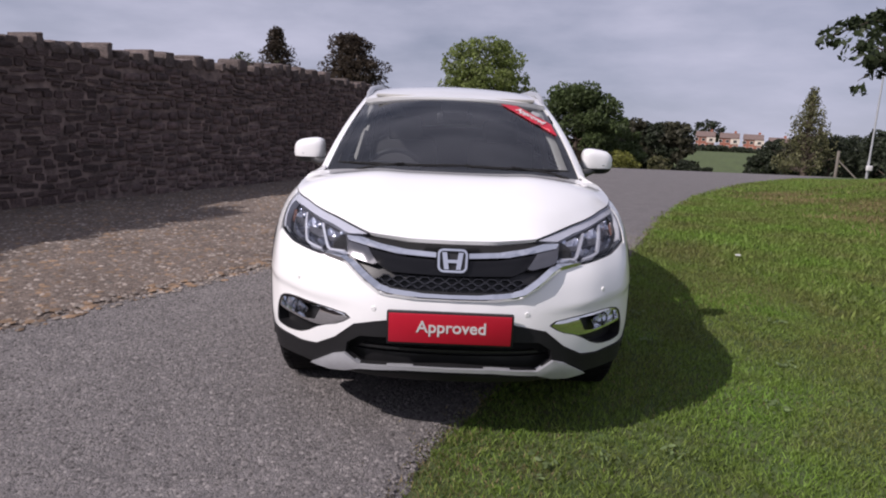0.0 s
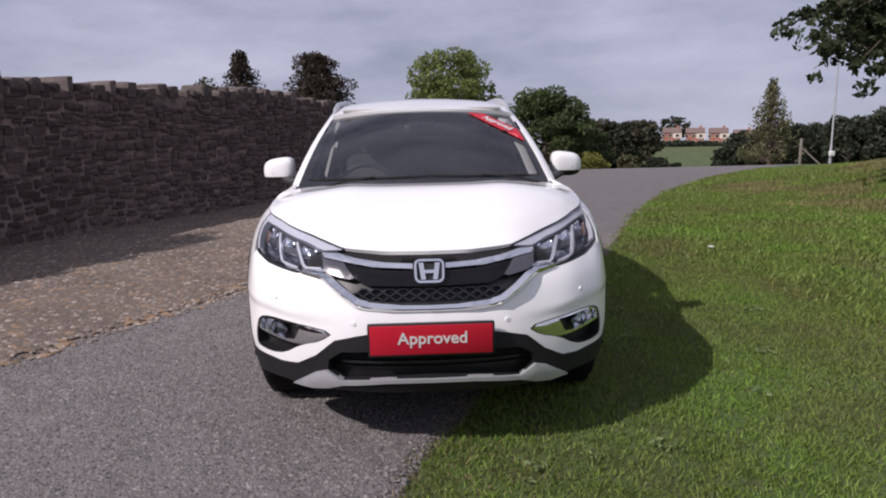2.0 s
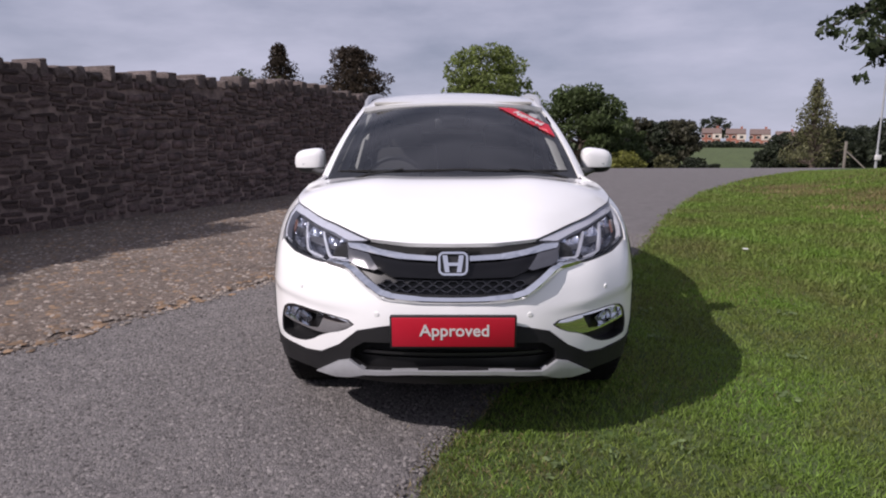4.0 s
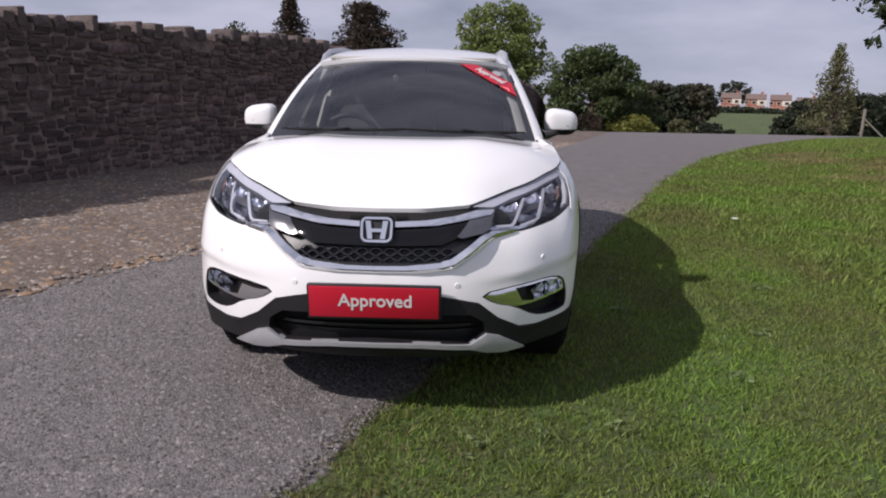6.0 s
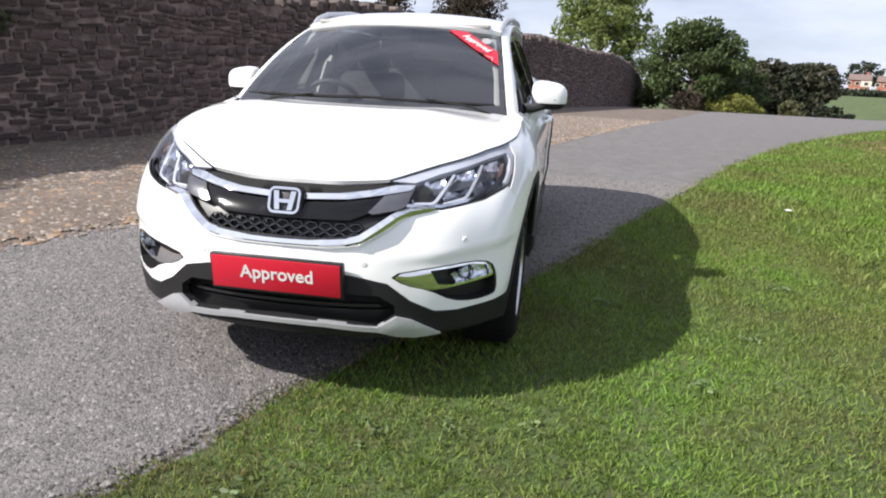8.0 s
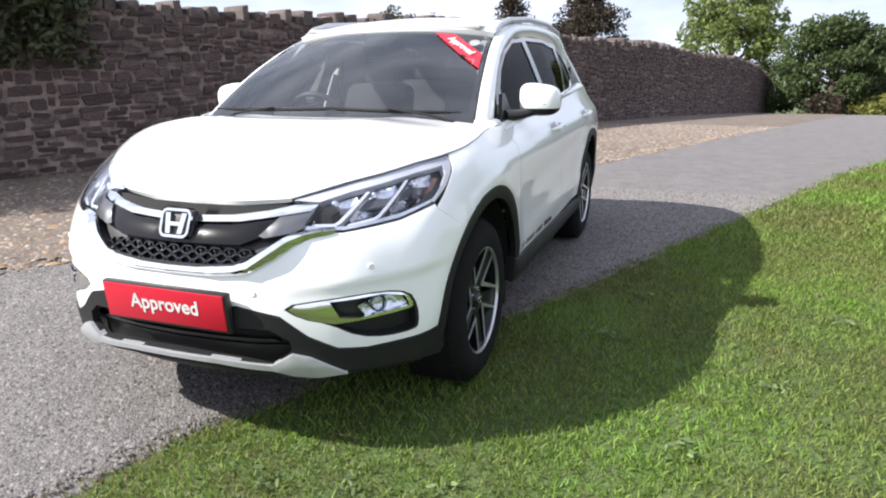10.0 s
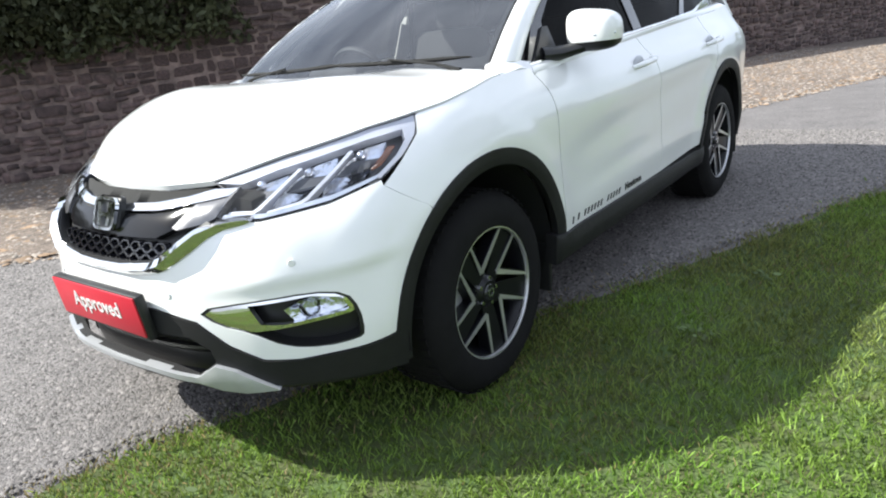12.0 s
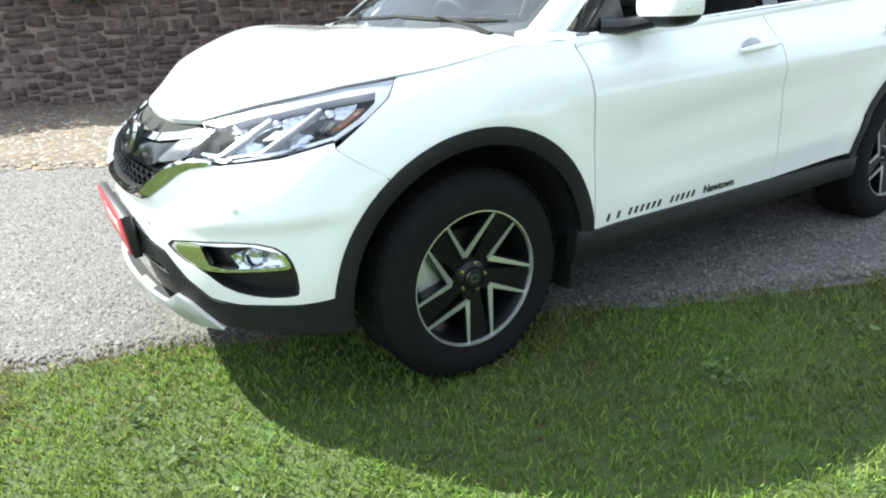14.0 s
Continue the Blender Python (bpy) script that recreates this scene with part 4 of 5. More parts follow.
for x0, x1, z0 in ((-.66, .10, .02), (-.02, .66, .02)):
    pts = []
    for t in np.linspace(0, 1, 7):
        a = x0 + (x1 - x0) * t
        q = Vector(screen(a / .72, .035 + .05 * t if x0 < -.5 else .085 - .05 * t))
        pts.append(q + Vector((0, -.02, .026)))
    wiper = part("wiper", tube_bm(pts, [.004] + [.009] * 5 + [.004], 6), M_VOID, car, "black windscreen wiper")
    foot = Vector(screen((x1 - .02) / .72 if x0 > -.5 else (x0 + .10) / .72, -.03)) + Vector((0, -.03, .02))
    part("wiper_arm", tube_bm([foot, foot.lerp(pts[3], .3) + Vector((0, -.012, .016)), pts[3] + Vector((0, -.008, .014))], [.015, .010, .006], 8, flat=.6), M_VOID, wiper, "black wiper arm")
cowl = panel("cowl", [(0, 0), (1, 0), (1, 1), (0, 1)], ruled([(-.76, .25, 1.075), (0, .19, 1.07), (.76, .25, 1.075)], [(-.76, .36, 1.10), (0, .26, 1.085), (.76, .36, 1.10)]), M_BLACK, car, "black plastic scuttle", off=-.02, thick=.02, step=.06)
for k in (-1, 1):
    pts = [(k * (float(roof_half(y)) - .012), y, float(roof_z(y)) - .05 + dz) for y, dz in ((1.05, -.012), (1.16, .014), (1.35, .026), (1.8, .03), (2.4, .03), (2.95, .024), (3.12, .006), (3.2, -.02))]
    part("roof_rail", tube_bm(pts, [.014, .019, .019, .019, .019, .019, .019, .014], 10), M_SATIN, car, "silver roof rail")
tail_top = [tuple(float(c) for c in roof(a, 1)) for a in np.linspace(-1, 1, 9)]
tail_low = [(x, 3.66 - .45 * x * x, 1.08) for x in np.linspace(-.72, .72, 9)]
tail_surf = ruled(tail_top, tail_low, (0, .05, 0))
tail = panel("tailgate", [(0, 0), (1, 0), (1, 1), (0, 1)], tail_surf, M_PAINT, car, "white tailgate", thick=.02, step=.08)
panel("rear_window", [(.12, .1), (.62, .06), (.62, .94), (.12, .9)], tail_surf, M_WINDOW, tail, "dark rear window", off=.004, thick=.004, step=.08)

# front of the car: grille, chrome, badge, plate
GRILLE = [(0, .884), (.195, .885), (.385, .892), (.475, .885), (.462, .83), (.445, .795), (.365, .737), (.30, .700), (.16, .690), (0, .690)]
grille = panel("grille", mirrored(GRILLE), skin, M_BLACK, car, "black recessed grille", off=-.028, thick=.03, step=.04)
panel("slat", mirrored([(0, .818), (.20, .825), (.335, .842), (.385, .85), (.325, .790), (.26, .765), (0, .760)]), skin, M_GRILLE, grille, "gloss black grille slat", off=-.004, thick=.02, step=.03, puff=.006)
panel("upper_slat", mirrored([(0, .883), (.20, .884), (.36, .892), (.41, .888), (.32, .868), (.20, .854), (0, .848)]), skin, M_VOID, grille, "black upper slat", off=-.013, thick=.012, step=.03)
both("grille_bar", [(.045, .842), (.20, .849), (.32, .864), (.405, .881), (.484, .881), (.468, .864), (.36, .849), (.24, .832), (.045, .824)], skin, M_CHROME, grille, "chrome grille bar", off=.004, thick=.03, step=.014, puff=.008)
both("grille_wing", [(.487, .884), (.466, .815), (.442, .802), (.345, .786), (.325, .792), (.36, .830), (.372, .847), (.468, .860)], skin, M_DARKMETAL, grille, "smoked silver grille wing", off=.004, thick=.02, step=.02, puff=.006)
V_OUT = [(.575, .803), (.48, .786), (.39, .720), (.31, .676), (.185, .665), (0, .665)]
vee = [(0, .665), (.185, .665), (.31, .676), (.39, .720), (.48, .786), (.585, .803), (.577, .816), (.460, .803), (.374, .741), (.302, .693), (.16, .680), (0, .679)]


def vee_skin(s, z):
    """The nose's skin, tipped so that the strip faces the road."""
    x, y, zz = skin(s, z)
    base = np.interp(abs(np.asarray(s, float)), [p[0] for p in reversed(V_OUT)], [p[1] for p in reversed(V_OUT)])
    return x, y - 1.1 * np.clip(z - base, -.01, .06), zz


panel("chrome_surround", mirrored(vee), vee_skin, M_CHROME, car, "chrome strip framing the grille", off=.008, thick=.03, step=.012, puff=.003, rounds=1)
panel("surround_gap", mirrored([(0, .681), (.16, .682), (.301, .695), (.373, .740), (.459, .801), (.444, .806), (.362, .748), (.298, .709), (.16, .697), (0, .696)]), skin, M_BLACK, grille, "black inner edge", off=.008, thick=.03, step=.02)
# honeycomb mesh
hv, hf = [], []
R = .025
for row in range(-1, 4):
    for col in range(-9, 10):
        s0, z0 = col * R * 2.3 + (row % 2) * R * 1.15, .703 + row * R * .68
        if abs(s0) > .345 - max(0, .735 - z0) * 1.4 or z0 > .748 or z0 < .700:
            continue
        ring_o = [(s0 + R * 1.10 * math.cos(radians(60 * k)), z0 + R * .62 * math.sin(radians(60 * k))) for k in range(6)]
        ring_i = [(s0 + R * .95 * math.cos(radians(60 * k)), z0 + R * .50 * math.sin(radians(60 * k))) for k in range(6)]
        base = len(hv)
        for deep in (0.0, .022):
            for ring in (ring_o, ring_i):
                for a, b in ring:
                    x, y, z = skin(a, b)
                    hv.append((float(x), float(y) + .006 + deep, float(z)))
        for k in range(6):
            j = (k + 1) % 6
            hf.append((base + k, base + j, base + 6 + j, base + 6 + k))
            hf.append((base + 6 + k, base + 6 + j, base + 18 + j, base + 18 + k))
link_mesh("honeycomb", hv, hf, M_GLOSS, grille, "black honeycomb mesh", soft=20)

badge = part("badge", box_bm((.142, .022, .112), (0, -.806, .817), (-23, 0, 0), .018, segments=3), M_BLACK, car, "badge with chrome emblem on black ground")
BM = pose(0, -.818, .819, -23, 0, 0)


def prism(points, deep, m):
    bm = bmesh.new()
    a = [bm.verts.new(m @ Vector((x, -deep, z))) for x, z in points]
    b = [bm.verts.new(m @ Vector((x, 0, z))) for x, z in points]
    bm.faces.new(a)
    bm.faces.new(b[::-1])
    for i in range(len(points)):
        j = (i + 1) % len(points)
        bm.faces.new((a[i], b[i], b[j], a[j]))
    return bm


def frame_ring(w, h, t, r, deep, m):
    bm = bmesh.new()
    rings = []
    for grow, d in ((0, 0), (0, deep), (-t, deep), (-t, 0)):
        pts = []
        for cx, cz, a0 in ((1, 1, 0), (-1, 1, 90), (-1, -1, 180), (1, -1, 270)):
            for a in np.linspace(a0, a0 + 90, 6):
                pts.append((cx * (w / 2 - r) + (r + grow) * math.cos(radians(a)), cz * (h / 2 - r) + (r + grow) * math.sin(radians(a))))
        rings.append([bm.verts.new(m @ Vector((x * (1 - .10 * (z < 0) * abs(z) / h), -d, z))) for x, z in pts])
    n = len(rings[0])
    for k in range(4):
        a, b = rings[k], rings[(k + 1) % 4]
        for i in range(n):
            bm.faces.new((a[i], a[(i + 1) % n], b[(i + 1) % n], b[i]))
    return bm


part("emblem_rim", frame_ring(.130, .104, .010, .026, .012, BM), M_CHROME, badge, "chrome rim")
bm = prism([(-.046, .036), (-.025, .036), (-.021, .004), (.021, .004), (.025, .036), (.046, .036), (.035, -.038), (.015, -.038), (.019, -.010), (-.019, -.010), (-.015, -.038), (-.035, -.038)], .012, BM)
part("emblem", bm, M_CHROME, badge, "chrome emblem shape")

plate = new("display_plate")
plate.parent = car
plate.matrix_basis = pose(0, -.925, .548, 5, 0, 0)
tagged(plate, "red display plate in a black holder")
part("holder", box_bm((.535, .030, .146), (0, .014, -.002), bevel=.006), M_BLACK, plate, "black plate holder")
part("face", box_bm((.516, .006, .130), (0, -.003, .002), bevel=.002), M_RED, plate, "glossy red plate")
words("lettering", "Approved", .073, M_LETTER, plate, pose(.006, -.0065, .008, 90, 0, 0))
part("bracket", box_bm((.40, .05, .10), (0, .045, -.01)), M_BLACK, plate)

# lamps
for flip in (False, True):
    k = -1 if flip else 1
    hl = panel("headlamp", HEAD, skin, M_LAMPIN, car, "swept-back headlamp unit", off=-.055, thick=.02, step=.03, flip=flip)
    lens = panel("lens", HEAD, skin, M_LENS, hl, "clear lamp lens", off=.002, thick=0, step=.03, flip=flip, puff=.006)
    lens.visible_shadow = False
    panel("edge_seal", HEAD, skin, M_LAMPIN, hl, "black lamp edge", off=-.004, thick=.05, holes=[[(a + (.70 - a) * .010, b + (.90 - b) * .022) for a, b in HEAD]], step=.03, flip=flip)
    panel("light_guide", [(.385, .898), (.57, .947), (.8, .995), (.940, 1.013), (.952, .965), (.939, .918), (.905, .871), (.889, .878), (.918, .922), (.925, .958), (.905, .984), (.8, .969), (.57, .921), (.48, .893)], skin, M_DRL, hl, "pale light guide strip", off=-.005, thick=.03, step=.02, flip=flip)
    panel("chrome_strip", [(.455, .816), (.605, .812), (.79, .838), (.90, .876), (.893, .884), (.785, .850), (.605, .823), (.46, .826)], skin, M_CHROME, hl, "chrome lower strip", off=-.008, thick=.02, step=.02, flip=flip)
    for i, (s0, s1) in enumerate(((.468, .572), (.590, .705), (.725, .835))):
        lean = .052

        def low(q):
            return float(np.interp(q, [.455, .605, .79, .90], [.832, .829, .856, .890]))

        def top(q):
            return float(np.interp(q, [.48, .57, .8, .905], [.884, .912, .960, .976]))
        cell_poly = [(s0, low(s0)), (s1, low(s1)), (s1 + lean, top(s1 + lean)), (s0 + lean, top(s0 + lean))]
        cell = panel("reflector", cell_poly, skin, M_REFLECT, hl, "chrome reflector cell", off=-.026, thick=.02, step=.012, flip=flip, rounds=1, puff=-.024)
        sm, zm = (s0 + s1) / 2 + lean * .55, (low(s1) + top(s1)) / 2 + .004
        x, y, z = skin(sm, zm)
        own = bmesh.new()
        bmesh.ops.create_uvsphere(own, u_segments=16, v_segments=10, radius=.017, matrix=Matrix.Translation((k * (float(x) - .030), float(y) + .040, float(z))))
        part("projector", own, M_REFLECT, cell, "lamp bulb dome")
        shade_poly = [(s0 + lean * .5, (low(s0) + top(s0 + lean)) / 2), (s1 + lean * .3, low(s1) + (top(s1 + lean) - low(s1)) * .42), (s1 + lean * .62, low(s1) + (top(s1 + lean) - low(s1)) * .62), (s0 + lean * .8, low(s0) + (top(s0 + lean) - low(s0)) * .80)]
        panel("bulb_shade", shade_poly, skin, M_LAMPIN, cell, "dark bulb shade", off=-.030, thick=.01, step=.02, flip=flip)
        if i < 2:
            fin = [(s0 + .02, low(s0) - .006), (s1 - .004, low(s1) - .005), (s1 + .012, low(s1) + .004), (s1 + lean + .016, top(s1 + lean)), (s1 + lean + .003, top(s1 + lean)), (s1, low(s1) + .010), (s1 - .010, low(s1) + .003), (s0 + .02, low(s0) + .001)]
            panel("divider", fin, skin, M_DRL, hl, "silver divider fin", off=-.012, thick=.03, step=.02, flip=flip)
    panel("indicator", [(.852, .905), (.876, .915), (.896, .955), (.872, .955)], skin, M_AMBER, hl, "dull amber indicator", off=-.022, thick=.01, step=.02, flip=flip)
    # fog lamp pocket
    fog = panel("fog_lamp", FOG, skin, M_BLACK, car, "fog lamp pocket with chrome frame", off=-.050, thick=.02, step=.03, flip=flip)
    panel("pocket_wall", FOG, skin, M_BLACK, fog, "black pocket edge", off=-.002, thick=.05, holes=[[(a + (.71 - a) * .05, b + (.51 - b) * .06) for a, b in FOG]], step=.03, flip=flip)
    CH = [(.435, .565), (.61, .590), (.785, .599), (.878, .583), (.908, .530), (.885, .520), (.70, .503), (.59, .497), (.505, .521)]
    HOLE = [(.60, .577), (.785, .588), (.868, .573), (.89, .537), (.875, .531), (.70, .514), (.635, .520)]
    panel("fog_surround", dense_poly(CH, .2, 1), skin, M_CHROME, fog, "bright chrome fog lamp frame", off=-.004, thick=.02, holes=[HOLE], step=.012, flip=flip, puff=.003)
    panel("fog_insert", [(.73, .515), (.87, .531), (.885, .538), (.862, .572), (.78, .585), (.70, .55)], skin, M_REFLECT, fog, "bright reflector", off=-.024, thick=.01, step=.02, flip=flip, puff=-.01)
    x, y, z = skin(.775, .55)
    own = bmesh.new()
    bmesh.ops.create_uvsphere(own, u_segments=18, v_segments=12, radius=.030, matrix=Matrix.Translation((k * (float(x) - .015), float(y) + .018, float(z))))
    part("fog_lens", own, M_LENS, fog, "round fog lamp lens")
    # parking sensors
    for s, z in ((.335, .608), (.725, .690)):
        x, y, zz = (float(c) for c in skin(s, z))
        x2, y2, _ = (float(c) for c in skin(s + .01, z))
        out = Vector((y2 - y, -(x2 - x), 0)).normalized()
        own = lathe([(0, .003), (.009, .0035), (.011, .002), (.0115, -.01), (0, -.01)], 16, "X")
        bmesh.ops.transform(own, matrix=Matrix.Translation((x, y, zz)) @ Matrix.Rotation(math.atan2(out.y, out.x), 4, "Z"), verts=own.verts)
        if flip:
            bmesh.ops.transform(own, matrix=Matrix.Diagonal((-1, 1, 1, 1)), verts=own.verts)
        part("parking_sensor", own, M_PAINT, bumper, "small round parking sensor")

# lower cladding and silver lip
INTAKE = [(0, .490), (.29, .490), (.395, .485), (.46, .445), (.468, .402), (.40, .360), (0, .378)]
clad_half = [(0, .563), (.275, .563), (.335, .551), (.43, .529), (.525, .456), (.625, .409), (.73, .401), (.92, .411), (1.02, .422), (1.045, .40), (1.045, .300), (.92, .318), (.725, .322), (.58, .326), (.46, .318), (.2, .332), (0, .336)]
clad = panel("lower_cladding", mirrored(clad_half), skin, M_CLAD, car, "grey plastic lower cladding", off=.006, thick=.03, holes=[mirrored(INTAKE)], step=.03)
panel("intake", mirrored([(0, .50), (.30, .50), (.41, .495), (.475, .45), (.48, .395), (.41, .350), (0, .365)]), skin, M_VOID, clad, "lower air intake backed by a near-black sheet for its shade", off=-.07, thick=.02, step=.05)
panel("intake_bar", mirrored([(0, .437), (.40, .437), (.42, .425), (0, .425)]), skin, M_BLACK, clad, "black intake bar", off=-.03, thick=.02, step=.03)
panel("silver_lip", mirrored([(0, .371), (.19, .371), (.395, .358), (.468, .400), (.53, .384), (.655, .318), (.55, .308), (.47, .316), (.395, .338), (.19, .354), (0, .356)]), skin, M_SATIN, car, "satin silver skid lip", off=.020, thick=.03, step=.02, puff=.006)
panel("valance", mirrored([(0, .40), (.5, .40), (1.0, .40), (1.0, .24), (0, .24)]), skin, M_BLACK, car, "black under-bumper valance", off=-.055, thick=.02, step=.06)
for flip in (False, True):
    k = -1 if flip else 1
    both_y = arc(0, .487, 188, -6, 44) + arc(0, .432, -6, 188, 44)
    panel("arch_cladding", both_y, side, M_CLAD, car, "grey plastic wheel arch trim", off=.004, thick=.03, step=.02, flip=flip, puff=.003)
    panel("arch_cladding", arc(2.63, .487, 188, -8, 44) + arc(2.63, .432, -8, 188, 44), side, M_CLAD, car, "grey plastic wheel arch trim", off=.009, thick=.035, step=.02, flip=flip, puff=.004)
    panel("sill", [(.40, .44), (.50, .428), (1.5, .418), (2.12, .412), (2.22, .41), (2.22, .315), (1.3, .315), (.40, .32)], side, M_CLAD, car, "grey plastic sill cladding", off=.014, thick=.05, step=.03, flip=flip, puff=.012)
    for yc in (.46, 3.10):
        part("mud_flap", box_bm((.17, .02, .20), (k * .765, yc - .02, .290), (-6, 0, 0), .008), M_BLACK, car, "black mud flap")
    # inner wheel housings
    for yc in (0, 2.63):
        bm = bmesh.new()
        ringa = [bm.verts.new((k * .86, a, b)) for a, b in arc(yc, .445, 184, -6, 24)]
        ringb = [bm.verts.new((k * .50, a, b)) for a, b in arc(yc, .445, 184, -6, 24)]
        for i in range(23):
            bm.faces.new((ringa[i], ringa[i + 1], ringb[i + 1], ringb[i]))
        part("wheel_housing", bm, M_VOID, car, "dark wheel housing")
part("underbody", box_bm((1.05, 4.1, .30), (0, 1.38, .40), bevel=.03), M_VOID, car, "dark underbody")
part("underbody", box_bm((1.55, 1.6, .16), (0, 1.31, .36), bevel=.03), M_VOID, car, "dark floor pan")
# solid blocks added behind the openings, their blackness replacing the shade inside
part("intake_box", box_bm((.92, .14, .24), (0, -.70, .43), bevel=.01), M_VOID, car, "near-black block filling the lower air intake as deep shade")
part("engine_bay", box_bm((1.1, .8, .42), (0, -.28, .66), bevel=.05), M_VOID, car, "near-black block standing in for the shaded engine bay")


# wheels
def make_wheel(x, y, k, z=.358):
    w = new("wheel")
    w.parent = car
    w.matrix_basis = pose(x, y, z, 0, 0, 0) @ Matrix.Diagonal((k, 1, 1, 1))
    tagged(w, "black alloy wheel with machined spokes and worn tyre")
    tyre = lathe([(.225, .012), (.235, .024), (.262, .030), (.300, .028), (.330, .014), (.347, -.008), (.356, -.03), (.358, -.06), (.359, -.11), (.358, -.16), (.350, -.195), (.30, -.225), (.235, -.215), (.225, -.19)], 72)
    t = part("tyre", tyre, M_RUBBER, w, "black rubber tyre")
    bm = bmesh.new()
    for i in range(60):
        a = 2 * math.pi * i / 60
        for h, tw in ((-.025, 8), (-.085, -12), (-.14, 12), (-.195, -8)):
            q = pose(0, 0, 0, math.degrees(a), 0, 0) @ pose(h, 0, .3575, 0, 0, tw)
            box_bm((.036, .020, .005), bm=bm)
            bmesh.ops.transform(bm, matrix=q, verts=bm.verts[-8:])
    tagged(part("tread", bm, M_RUBBER, t, "tread blocks"), kind="stuff")
    rim = part("rim", lathe([(.232, .018), (.236, .012), (.230, .004), (.222, .006), (.205, -.03), (.198, -.08), (.205, -.18), (.232, -.2)], 64), M_WHEEL, w, "black alloy rim")
    part("rim_edge", lathe([(.2345, .0185), (.2355, .021), (.228, .021), (.2245, .012), (.2245, .008)], 64), M_MACHINED, rim, "machined rim edge")
    part("brake_disc", lathe([(.05, -.075), (.148, -.075), (.148, -.09), (.05, -.09)], 40), M_DISC, w, "steel brake disc")
    part("caliper", box_bm((.06, .09, .16), (-.07, -.145, .02), bevel=.015), M_SATIN, w, "grey brake caliper")
    part("hub", lathe([(0, -.001), (.040, -.002), (.050, -.010), (.066, -.018), (.075, -.04), (.05, -.06), (0, -.06)], 32), M_WHEEL, w, "black hub")
    cap = part("centre_cap", lathe([(0, .004), (.027, .003), (.031, -.004), (.03, -.012), (0, -.012)], 24), M_GLOSS, w, "black centre cap")
    part("emblem", frame_ring(.030, .026, .003, .006, .002, pose(.004, 0, 0, 0, 0, 90)), M_CHROME, cap, "small chrome emblem")

    def bar(a, r0, r1, b, w0, w1, x0, x1, deep):
        """A spoke bar from polar (r0, a) to (r1, b)."""
        p0 = Vector((0, r0 * math.cos(a), r0 * math.sin(a)))
        p1 = Vector((0, r1 * math.cos(b), r1 * math.sin(b)))
        d = (p1 - p0).normalized()
        s = Vector((0, -d.z, d.y))
        own = bmesh.new()
        f = [own.verts.new(p + s * (sg * wd) + Vector((xx, 0, 0))) for p, wd, xx, sg in ((p0, w0, x0, -1), (p0, w0, x0, 1), (p1, w1, x1, 1), (p1, w1, x1, -1))]
        g = [own.verts.new(v.co - Vector((deep, 0, 0))) for v in f]
        own.faces.new(f)
        own.faces.new(g[::-1])
        for i in range(4):
            own.faces.new((f[i], g[i], g[(i + 1) % 4], f[(i + 1) % 4]))
        return own

    for i in range(5):
        a = radians(72 * i + 110)
        mid, near, far = a - radians(53), a + radians(7), a - radians(41)
        own = bar(mid, .030, .224, mid, .024, .040, -.016, .004, .04)
        own = join_bm(own, bar(a, .085, .224, near, .012, .011, -.009, .009, .045))
        own = join_bm(own, bar(a, .085, .224, far, .012, .011, -.009, .009, .045))
        own = join_bm(own, bar(a, .035, .098, a, .026, .014, -.016, -.0085, .04))
        sp = part("spoke", own, M_WHEEL, w, "black split spoke", soft=20)
        own = bar(a, .082, .228, near, .0085, .0042, -.0072, .0125, .004)
        own = join_bm(own, bar(a, .084, .228, far, .0100, .0046, -.0068, .0130, .004))
        part("spoke_face", own, M_MACHINED, sp, "bright machined spoke face", soft=20)
        b = a + radians(36)
        part("wheel_nut", lathe([(0, -.004), (.008, -.005), (.010, -.02), (0, -.02)], 8), M_CHROME, w, "chrome wheel nut").matrix_basis = Matrix.Translation((0, .048 * math.cos(b), .048 * math.sin(b)))
    return w


for y, z in ((0, .358), (2.63, .358)):
    for k in (1, -1):
        make_wheel(k * .852, y, k, z)

